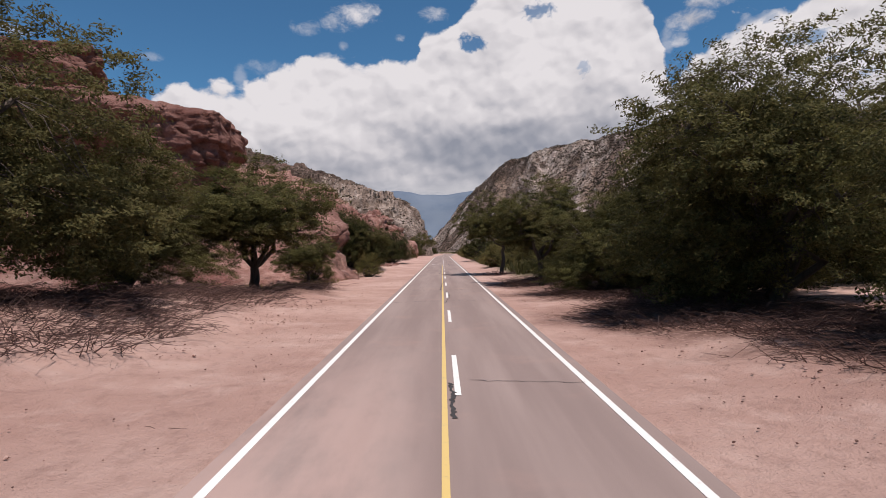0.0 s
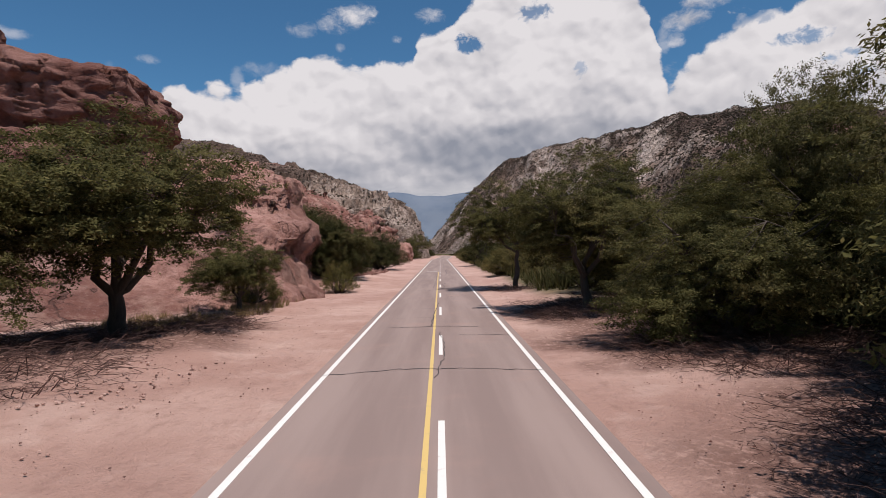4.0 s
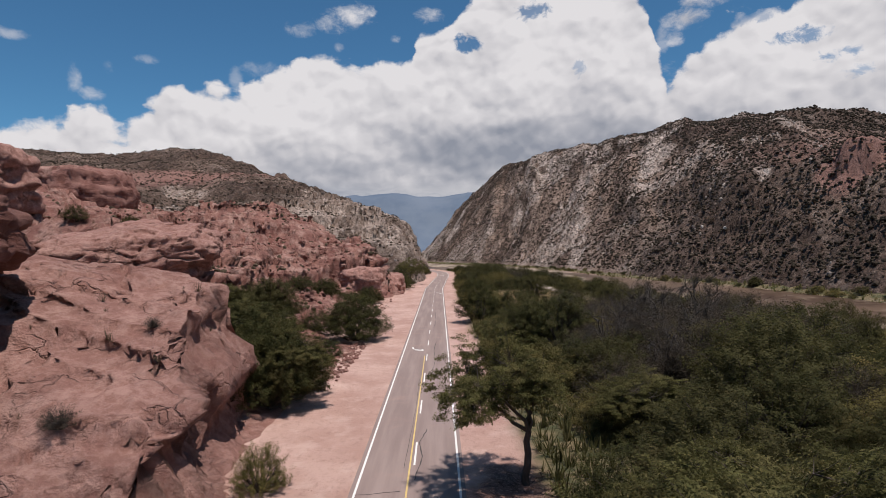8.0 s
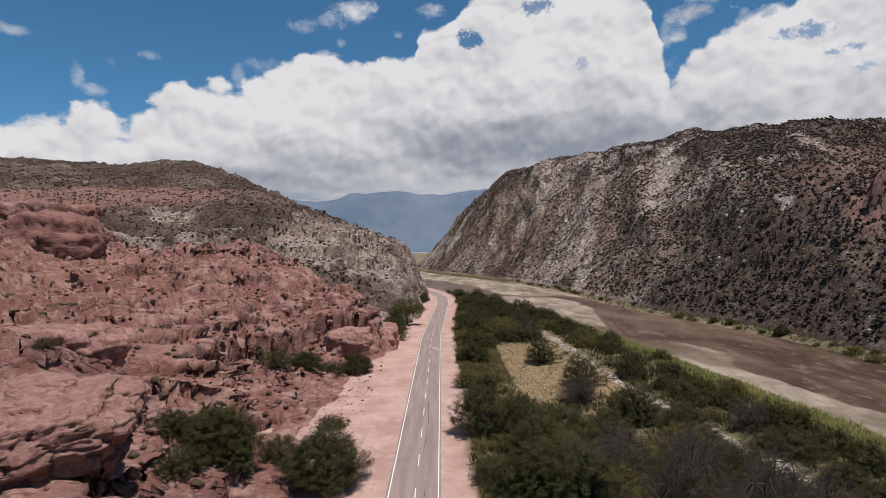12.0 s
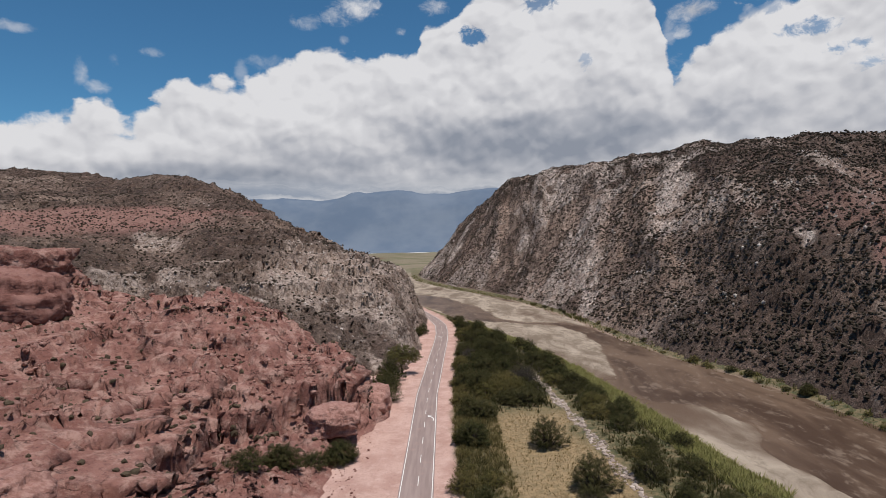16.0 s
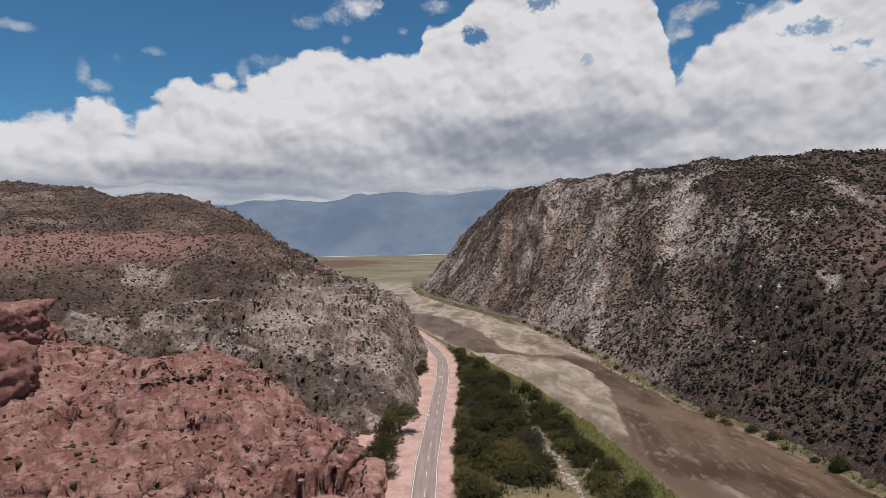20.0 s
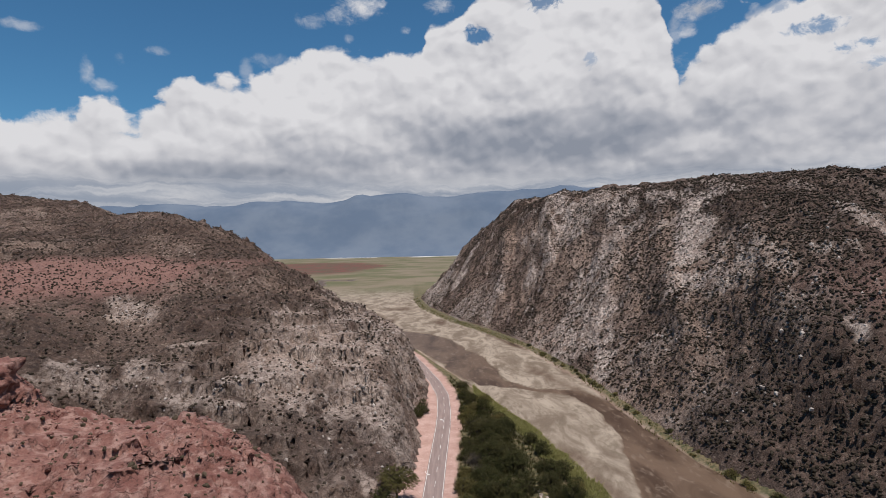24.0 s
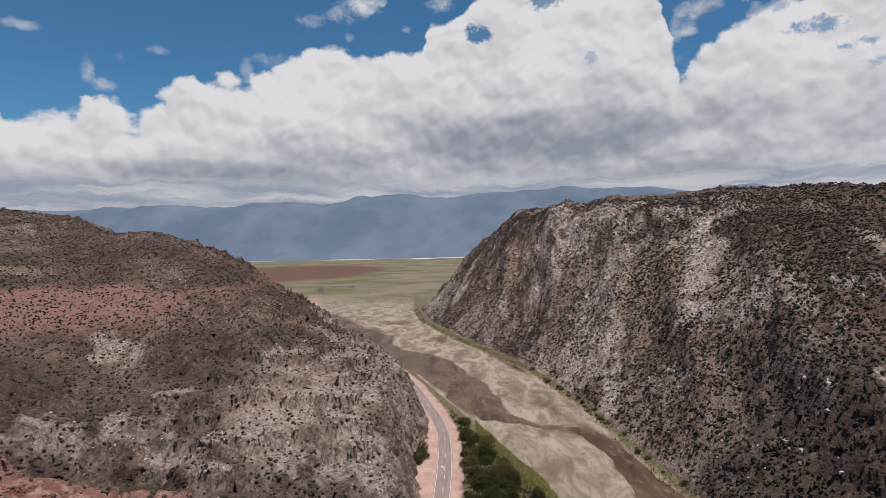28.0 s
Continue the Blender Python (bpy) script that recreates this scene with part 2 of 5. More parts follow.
def c_red(k, P):
    c = k.mix(k.span(k.noise(P, .09, 7, .65), .35, .65), (.215, .097, .075), (.31, .163, .129))
    c = k.mix(k.math("MULTIPLY", k.span(k.noise(P, .3, 8, .7), .46, .62), .8), c, (.45, .30, .245))
    c = k.mix(k.math("MULTIPLY", k.span(strata(k, P), .5, .66), .3), c, (.115, .05, .04))
    c = k.mix(k.math("MULTIPLY", k.span(k.noise(P, 1.1, 9, .78), .52, .6), .5), c, (.09, .042, .035))
    c = k.mix(k.math("MULTIPLY", k.span(k.noise(P, 3.5, 6, .75), .55, .68), .5), c, (.40, .27, .23))
    # desert varnish; the same dark red paints shade on the slab's road face
    varnish_shade = k.mix(k.span(k.noise(P, .5, 8, .7), .4, .62), (.105, .038, .03), (.21, .095, .075))
    c = k.mix(k.math("MULTIPLY", attr(k, "varnish_shade"), .97), c, varnish_shade)
    pink = k.mix(k.span(k.noise(P, 1.2, 9, .72), .38, .62), (.36, .195, .155), (.54, .335, .275))
    c = k.mix(k.math("MULTIPLY", attr(k, "slab"), .85), c, pink)
    c = k.mix(1.0, c, (.87, .79, .765), "MULTIPLY")
    lines = k.math("MULTIPLY", red_cracks(k, P), k.math("SUBTRACT", .8, k.math("MULTIPLY", attr(k, "slab"), .7)))
    return k.mix(lines, c, (.05, .024, .019))


def c_grey(k, P):
    c = k.mix(k.span(k.noise(P, .045, 7, .65), .38, .62), (.2, .148, .12), (.34, .268, .225))
    soil = k.mix(k.span(k.noise(P, .25, 8, .72), .38, .62), (.052, .036, .029), (.112, .079, .064))
    c = k.mix(attr(k, "soil"), c, soil)
    c = k.mix(k.math("MULTIPLY", k.span(k.noise(P, .7, 8, .72), .49, .6), .75), c, (.045, .032, .025))
    c = k.mix(k.math("MULTIPLY", k.span(k.noise(P, .11, 8, .7), .52, .66), .55), c, (.085, .06, .046))
    chips = k.math("MULTIPLY", k.span(k.noise(P, .55, 8, .75), .54, .62), k.math("SUBTRACT", .7, k.math("MULTIPLY", attr(k, "soil"), .5)))
    c = k.mix(chips, c, (.5, .43, .37))
    # bare rock: pale faces with dark open joints
    bare_rock = k.mix(k.span(k.noise(P, .5, 8, .72), .36, .62), (.24, .202, .18), (.62, .572, .535))
    bare_rock = k.mix(k.math("MULTIPLY", joints(k, k.scaled(P, (1, 1, .45)), .22, .05), .9), bare_rock, (.035, .026, .022))
    pale = k.math("MULTIPLY", attr(k, "steep"), k.span(k.noise(k.scaled(P, (1, 1, .6)), .2, 10, .75, .3), .38, .5))
    c = k.mix(pale, c, bare_rock)
    c = k.mix(1.0, c, (1.04, .91, .815), "MULTIPLY")
    return k.mix(attr(k, "red"), c, k.mix(k.noise(P, .4, 6), (.2, .092, .071), (.33, .19, .15)))


M_ASPHALT = material("asphalt", c_asphalt, .85, lambda k, P: k.noise(P, 60, 3), .25, .02)
M_SAND = material("sand", c_sand, .95, lambda k, P: k.math("ADD", k.noise(P, 3, 8, .7), k.math("MULTIPLY", k.noise(P, 22, 4), .3)), .8, .22)
M_RED = material("red_sandstone", c_red, .92, lambda k, P: k.math("ADD", k.math("MULTIPLY", strata(k, P), .45), k.math("SUBTRACT", k.math("ADD", k.noise(P, 2.2, 9, .75), k.math("MULTIPLY", k.noise(P, .6, 6, .7), 1.2)), k.math("MULTIPLY", red_cracks(k, P), .8))), .9, .42)
M_GREY = material("grey_rock", c_grey, .92, lambda k, P: k.noise(P, .55, 9, .75), 1.0, 1.8)


def island(k):
    return k.add("ShaderNodeNewGeometry").outputs["Random Per Island"]


def leafy(name, dark, light, dry):
    def colour(k, P):
        r = k.add("ShaderNodeObjectInfo").outputs["Random"]
        tone = k.math("ADD", k.math("MULTIPLY", k.span(k.noise(P, 1.1, 4, .6), .36, .64), .65), k.math("MULTIPLY", island(k), .35))
        c = k.mix(tone, dark, light)
        c = k.mix(k.math("MULTIPLY", k.span(k.noise(P, .45, 4, .6), .52, .68), .55), c, dry)
        c = k.mix(k.math("MULTIPLY", k.span(island(k), .88, .9), .6), c, dry)
        c = k.mix(k.span(r, .45, .75, 0, .45), c, k.mix(.4, dark, dry))
        return k.mix(k.span(r, .78, 1.0, 0, .5), c, k.mix(.3, light, dry))
    m = material(name, colour, .75, spec=.12)
    t = m.node_tree
    b, o = t.nodes["Principled BSDF"], t.nodes["Material Output"]
    thin, both = t.nodes.new("ShaderNodeBsdfTranslucent"), t.nodes.new("ShaderNodeMixShader")
    t.links.new(b.inputs["Base Color"].links[0].from_socket, thin.inputs[0])
    both.inputs[0].default_value = .42
    t.links.new(b.outputs[0], both.inputs[1]), t.links.new(thin.outputs[0], both.inputs[2]), t.links.new(both.outputs[0], o.inputs[0])
    return m


M_LEAF = leafy("leaf", (.042, .041, .014), (.152, .14, .047), (.185, .148, .06))
M_BUSH = leafy("bush_leaf", (.027, .029, .01), (.085, .083, .028), (.14, .108, .045))
M_OLIVE = leafy("olive_leaf", (.065, .06, .02), (.17, .145, .046), (.24, .17, .066))
M_SCRUB = leafy("scrub_leaf", (.042, .032, .022), (.082, .064, .044), (.11, .08, .058))
M_BARK = material("bark", lambda k, P: k.mix(k.noise(k.scaled(P, (6, 6, 1)), 2, 5), (.035, .026, .02), (.11, .085, .068)), .95)
M_WHITE = material("white_paint", lambda k, P: k.mix(k.span(k.noise(P, 4, 7, .75), .58, .72), (.70, .66, .61), (.36, .3, .27)), .7)
M_YELLOW = material("yellow_paint", lambda k, P: k.mix(k.span(k.noise(P, 3, 7, .75), .55, .72), (.6, .42, .15), (.36, .27, .17)), .7)
M_TAR = material("tar", lambda k, P: k.mix(k.noise(P, 8, 3), (.035, .03, .028), (.06, .05, .046)), .7)
M_WATER = material("muddy_water", lambda k, P: k.mix(k.math("MULTIPLY", k.span(k.noise(k.scaled(P, (1, .4, 1)), .35, 7, .65, .6), .52, .66), .55), k.mix(k.span(k.noise(k.scaled(P, (1, .3, 1)), .06, 6, .6, .8), .36, .64), (.062, .036, .022), (.14, .09, .058)), (.22, .16, .115)), .45, lambda k, P: k.noise(k.scaled(P, (1, .6, 1)), 1.3, 4), .15, .1, .12)


# ---- arithmetic for the land ----
def lattice(ix, iy, iz, seed):
    n = (ix.astype(np.int64) * 374761393 + iy.astype(np.int64) * 668265263 + iz.astype(np.int64) * 1274126177 + seed * 974711) & 0xFFFFFFFF
    n = ((n ^ (n >> 13)) * 1103515245) & 0xFFFFFFFF
    n = ((n ^ (n >> 15)) * 2246822519) & 0xFFFFFFFF
    return ((n ^ (n >> 16)) & 0xFFFF) / 65535.0


def vnoise(x, y, z=0.0, seed=0):
    x, y, z = np.broadcast_arrays(np.asarray(x, float), np.asarray(y, float), np.asarray(z, float))
    ix, iy, iz = np.floor(x), np.floor(y), np.floor(z)
    fx, fy, fz = (v * v * (3 - 2 * v) for v in (x - ix, y - iy, z - iz))
    def c(a, b, d):
        return lattice(ix + a, iy + b, iz + d, seed)
    lo = (c(0, 0, 0) * (1 - fx) + c(1, 0, 0) * fx) * (1 - fy) + (c(0, 1, 0) * (1 - fx) + c(1, 1, 0) * fx) * fy
    if not np.any(z):
        return lo
    hi = (c(0, 0, 1) * (1 - fx) + c(1, 0, 1) * fx) * (1 - fy) + (c(0, 1, 1) * (1 - fx) + c(1, 1, 1) * fx) * fy
    return lo * (1 - fz) + hi * fz


def fbm(x, y, z=0.0, octaves=4, seed=0, gain=0.5):
    """About -1 to 1."""
    total, amp, norm, f = 0.0, 1.0, 0.0, 1.0
    for o in range(octaves):
        total = total + amp * (2 * vnoise(x * f + 17.3 * o, y * f - 9.1 * o, z * f, seed + o) - 1)
        norm, amp, f = norm + amp, amp * gain, f * 2.03
    return total / norm * 1.5


def ridged(x, y, octaves=4, seed=0):
    """0 in the gullies, 1 on the ribs."""
    total, amp, norm, f = 0.0, 1.0, 0.0, 1.0
    for o in range(octaves):
        total = total + amp * (1 - np.abs(2 * vnoise(x * f + 3.7 * o, y * f + 5.3 * o, 0, seed + o) - 1) * 1.4)
        norm, amp, f = norm + amp, amp * .5, f * 2.1
    return total / norm


def cells(x, y, seed=0):
    """Distance to the nearest cell border and a random number for each cell: broken rock."""
    ix, iy = np.floor(x), np.floor(y)
    f1 = np.full(np.shape(x), 9.0)
    f2, who = f1.copy(), np.zeros(np.shape(x))
    for a in (-1, 0, 1):
        for b in (-1, 0, 1):
            px = ix + a + lattice(ix + a, iy + b, 0 * ix, seed)
            py = iy + b + lattice(ix + a, iy + b, 0 * ix, seed + 1)
            d = np.hypot(x - px, y - py)
            near = d < f1
            f2 = np.where(near, f1, np.minimum(f2, d))
            who = np.where(near, lattice(ix + a, iy + b, 0 * ix, seed + 2), who)
            f1 = np.where(near, d, f1)
    return f2 - f1, who


def smin(a, b, k):
    h = np.clip(.5 + .5 * (b - a) / k, 0, 1)
    return b * (1 - h) + a * h - k * h * (1 - h)


def smax(a, b, k):
    return -smin(-a, -b, k)


def step(v, a, b):
    t = np.clip((v - a) / (b - a), 0, 1)
    return t * t * (3 - 2 * t)


def line_distance(x, y, pts):
    best = np.full(np.shape(x), 1e9)
    for (ax, ay), (bx, by) in zip(pts, pts[1:]):
        dx, dy = bx - ax, by - ay
        t = np.clip(((x - ax) * dx + (y - ay) * dy) / (dx * dx + dy * dy), 0, 1)
        best = np.minimum(best, np.hypot(x - ax - t * dx, y - ay - t * dy))
    return best


def inside(x, y, pts):
    odd = np.zeros(np.shape(x), bool)
    for (ax, ay), (bx, by) in zip(pts, pts[1:] + pts[:1]):
        if ay != by:
            odd ^= ((ay > y) != (by > y)) & (x < (bx - ax) * (y - ay) / (by - ay) + ax)
    return odd


def at_y(y, pts):
    """x of a line that runs up the plan, at the given y."""
    return np.interp(y, [p[1] for p in pts], [p[0] for p in pts])


ROAD = [(0, -400), (0, 250), (1, 275), (2.2, 310), (3.8, 350), (4.2, 375), (3.2, 405), (-1.5, 435), (-12, 480), (-22, 520), (-48, 590), (-90, 690), (-150, 840), (-220, 1100)]
RIVER_R = [(118, -300), (114, 190), (112, 240), (107, 275), (97, 308), (92, 352), (85, 436), (64, 556), (35, 640), (9, 706), (-29, 838), (-45, 960), (-60, 1200), (-100, 1700)]
RIVER_L = [(76, -300), (70, 150), (65.5, 195), (61, 240), (55, 290), (50, 313), (42, 350), (30, 390), (11, 455), (-3, 497), (-20, 554), (-38, 586), (-82, 700), (-141, 854), (-200, 1066), (-300, 1450)]
HILL_R = [(150, -320), (128, 120), (118, 200), (116, 240), (111, 275), (100, 310), (96, 352), (89, 436), (69, 556), (42, 640), (16, 706), (-20, 838), (-36, 950), (10, 1010), (150, 1080), (420, 1150), (900, 1250)]
HILL_L = [(-9, 285), (-6, 305), (-5, 330), (-8, 358), (-9, 382), (-4, 398), (-4.5, 424), (-19, 465), (-36, 520), (-68, 580), (-105, 640), (-135, 690), (-150, 760), (-210, 860), (-330, 960)]
FRONT_L = [(-9, 285), (-45, 262), (-110, 255), (-200, 215), (-420, 150), (-900, 100)]
RIVER_Z = -2.3
FLOW_L = [(90, -300), (86, 150), (80, 177), (82, 217), (74, 252), (65, 269), (68, 282), (82, 340), (82, 378), (78, 402), (50, 424), (26, 440), (4, 490), (-21, 554), (-86, 700), (-145, 854), (-300, 1450)]
FLOW_R = [(120, -300), (114, 240), (97, 308), (87, 405), (76, 412), (55, 425), (40, 445), (37, 470), (18, 564), (-8, 624), (-38, 649), (-66, 715), (-120, 854), (-280, 1450)]


def road_x(y):
    return at_y(y, ROAD)


def flow(x, y):
    """1 where the water runs, 0 on the mud bars."""
    wx = x + 5 * fbm(x * .05, y * .03, 0, 4, 23)
    wy = y + 9 * fbm(x * .04, y * .04, 0, 3, 25)
    return step(np.minimum(wx - at_y(wy, FLOW_L), at_y(wy, FLOW_R) - wx), -2.5, 2.5)


def ground_z(x, y):
    r = np.abs(x - road_x(y))
    z = -.06 + .5 * np.exp(-((r - 10.5) / 3.5) ** 2) * vnoise(x * .11, y * .08, 0, 3) * step(r, 4.5, 8) + .16 * fbm(x * .22, y * .22, 0, 4, 5) * step(r, 4.0, 9)
    z = z + .07 * fbm(x * 1.1, y * .8, 0, 3, 9) * step(r, 3.9, 6)
    left, right = at_y(y, RIVER_L), at_y(y, RIVER_R)
    into = np.minimum(x - left, right + 3 - x)
    bed = RIVER_Z + .15 - .6 * flow(x, y) + .22 * fbm(x * .035 + .01 * y, y * .013, 0, 5, 21) + .9 * step(y, 820, 1050)
    z = z * step(into, 4, -8) + bed * (1 - step(into, 4, -8))
    # bank on the near side of the camera's start
    bank = step(-x + 1.2 * fbm(x * .25, y * .25, 0, 3, 10), 8.5, 14.5) * step(y, 42, 24) * 1.35
    z = z + bank
    far = step(y, 900, 2500)
    return z * (1 - far) + far * (-4 + 1.5 * fbm(x * .004, y * .004, 0, 3, 2))


def steps(*spans):
    """Grid lines from spans (end, spacing), the first span's start first."""
    out = [spans[0]]
    for end, gap in spans[1:]:
        n = max(1, round((end - out[-1]) / gap))
        out += list(out[-1] + (end - out[-1]) * np.arange(1, n + 1) / n)
    return np.array(out)


def sheet(name, xs, ys, zfun, mat, move=None, masks=(), keep=None):
    """A height field over grid lines; move shifts its points sideways, masks are named fields for the material."""
    X, Y = np.meshgrid(xs, ys, indexing="ij")
    Z = zfun(X, Y)
    co = np.stack([X, Y, Z], -1)
    if move:
        co = move(co)
    n, m = X.shape
    i = np.arange(n * m).reshape(n, m)
    q = np.stack([i[:-1, :-1], i[1:, :-1], i[1:, 1:], i[:-1, 1:]], -1)
    if keep is not None:
        k = keep(X, Y, Z)
        q = q[k[:-1, :-1] | k[1:, :-1] | k[1:, 1:] | k[:-1, 1:]]
    ob = new(name, quads(name, co.reshape(-1, 3), q.reshape(-1, 4), mat))
    for key, f in masks:
        a = ob.data.attributes.new(key, "FLOAT", "POINT")
        a.data.foreach_set("value", np.asarray(f(co[..., 0], co[..., 1], co[..., 2]), np.float32).ravel())
    return ob


def quads(name, co, q, mat, smooth=True):
    me = bpy.data.meshes.new(name)
    me.vertices.add(len(co)), me.loops.add(q.size), me.polygons.add(len(q))
    me.vertices.foreach_set("co", np.asarray(co, np.float32).ravel())
    me.loops.foreach_set("vertex_index", np.asarray(q, np.int32).ravel())
    me.polygons.foreach_set("loop_start", np.arange(0, q.size, q.shape[1], dtype=np.int32))
    me.polygons.foreach_set("use_smooth", np.full(len(q), smooth))
    me.materials.append(mat)
    me.update(calc_edges=True)
    me.validate()
    return me


def steepness(co):
    gx = np.gradient(co[..., 2], axis=0) / np.maximum(np.gradient(co[..., 0], axis=0), 1e-3)
    gy = np.gradient(co[..., 2], axis=1) / np.maximum(np.gradient(co[..., 1], axis=1), 1e-3)
    return gx, gy


# ---- ground ----
def in_river(x, y, z):
    return step(np.minimum(x - at_y(y, RIVER_L), at_y(y, RIVER_R) + .5 - x), -1, 1.5) * step(y, 1500, 1100)


def dry_patch(x, y, z=0):
    wx, wy = x + 5 * fbm(x * .08, y * .08, 0, 3, 18), y + 14 * fbm(x * .06, y * .06, 0, 3, 19)
    return step(wx, 16, 22) * step(wx, 41, 36) * step(wy, 150, 180) * step(wy, 248, 224)


def grassy(x, y, z):
    r = x - road_x(y)
    right = step(r + 1.2 * fbm(x * .2, y * .2, 0, 3, 8), 6.6, 9) * step(y + .5 * r, 45, 72)
    return np.clip(right * (1 - in_river(x, y, z)) + step(np.abs(r), 30, 60) * step(y, 500, 650), 0, 1) * step(y, 1600, 1000)


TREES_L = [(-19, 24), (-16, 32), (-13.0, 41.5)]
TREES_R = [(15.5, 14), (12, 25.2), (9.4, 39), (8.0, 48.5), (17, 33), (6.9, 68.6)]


# round patches of litter, widened to colour in the trees' shade as well
def litter_shade(x, y, z):
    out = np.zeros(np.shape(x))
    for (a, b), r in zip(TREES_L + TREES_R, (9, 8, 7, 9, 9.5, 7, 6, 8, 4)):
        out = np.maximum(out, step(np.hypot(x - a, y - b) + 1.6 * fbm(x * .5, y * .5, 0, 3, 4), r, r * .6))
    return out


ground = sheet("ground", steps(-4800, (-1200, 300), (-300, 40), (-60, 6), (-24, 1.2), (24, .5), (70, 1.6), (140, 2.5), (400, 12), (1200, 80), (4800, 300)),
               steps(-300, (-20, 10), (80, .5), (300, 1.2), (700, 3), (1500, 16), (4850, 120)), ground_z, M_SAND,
               masks=(("river", in_river), ("wet", lambda x, y, z: in_river(x, y, z) * step(z, RIVER_Z + .12, RIVER_Z)), ("grass", grassy), ("litter_shade", litter_shade), ("dry", dry_patch), ("plain", lambda x, y, z: step(y, 900, 1300) + 0 * x),
                      ("badland", lambda x, y, z: step(np.hypot((x + 620 + 80 * fbm(x * .004, y * .004, 0, 3, 12)) / 380, (y - 2250) / 620), 1.1, .9)),
                      ("salt", lambda x, y, z: step(y + 180 * fbm(x * .003, y * .002, 0, 3, 14), 3750, 3850) * step(x, -1500, -900) * step(x, 900, 600))))
tagged(ground, "pink sandy ground with dry grass and a mud river bed", "ground", kind="structure")

water = sheet("water", steps(-420, (130, 12)), steps(-300, (1500, 15)), lambda x, y: RIVER_Z + 0 * x, M_WATER, keep=lambda X, Y, Z: in_river(X, Y, Z) > 0.01)
tagged(water, "shallow brown river water winding between mud bars", "river", kind="structure")


# ---- road ----
def ribbon(name, y0, y1, a, b, z, mat, gap=4.0, parent=None, centre=road_x):
    ys = np.linspace(y0, y1, max(2, int((y1 - y0) / gap) + 1))
    c = centre(ys)
    slope = np.gradient(c, ys)
    nx, ny = 1 / np.hypot(1, slope), -slope / np.hypot(1, slope)
    co = np.concatenate([np.stack([c + s * nx, ys + s * ny, np.full_like(ys, h)], -1) for s, h in ((a, z - .05), (a, z), (b, z), (b, z - .05))])
    n = len(ys)
    i = np.arange(n - 1)
    q = np.concatenate([np.stack([k * n + i, k * n + i + 1, (k + 1) * n + i + 1, (k + 1) * n + i], -1)[:, ::-1] for k in range(3)])
    ob = new(name, quads(name, co, q, mat, False))
    ob.parent = parent
    return ob


road = tagged(ribbon("road", -60, 640, -3.35, 3.35, 0.0, M_ASPHALT), "worn grey asphalt road with painted lane lines", "road", kind="structure")
ribbon("edge_line", -60, 640, -3.1, -2.96, .008, M_WHITE, parent=road)
ribbon("edge_line", -60, 640, 2.96, 3.1, .008, M_WHITE, parent=road)
ribbon("centre_line", -60, 112, -.115, -.01, .008, M_YELLOW, parent=road)
for i in range(-3, 45):
    ribbon("lane_dash", 12.5 + 12 * i, 17 + 12 * i, .15, .28, .008, M_WHITE, 1.5, road)


# ---- hills ----
def dome(x, y, cx, cy, rx, ry, turn, h, p):
    c, s = math.cos(radians(turn)), math.sin(radians(turn))
    u, v = ((x - cx) * c + (y - cy) * s) / rx, (-(x - cx) * s + (y - cy) * c) / ry
    r = (np.abs(u) ** p + np.abs(v) ** p) ** (1 / p)
    return h * (1 - r ** p) * np.where(r < 1, 1, .4)


def spurs(x, y):
    """Ribs of rock that come down the far slope towards the river bend."""
    wx, wy = x + 9 * fbm(x * .02, y * .02, 0, 3, 31), y + 9 * fbm(x * .02, y * .02, 0, 3, 33)
    u = wx - .29 * wy
    out = .7 * ridged(u / 34, wy / 300, 4, 41)
    for u0, w in ((-150, 13), (-91, 13), (-33, 15), (10, 10), (57, 16), (108, 13), (160, 15), (220, 16)):
        out = np.maximum(out, np.exp(-((u - u0) / w) ** 2))
    return out


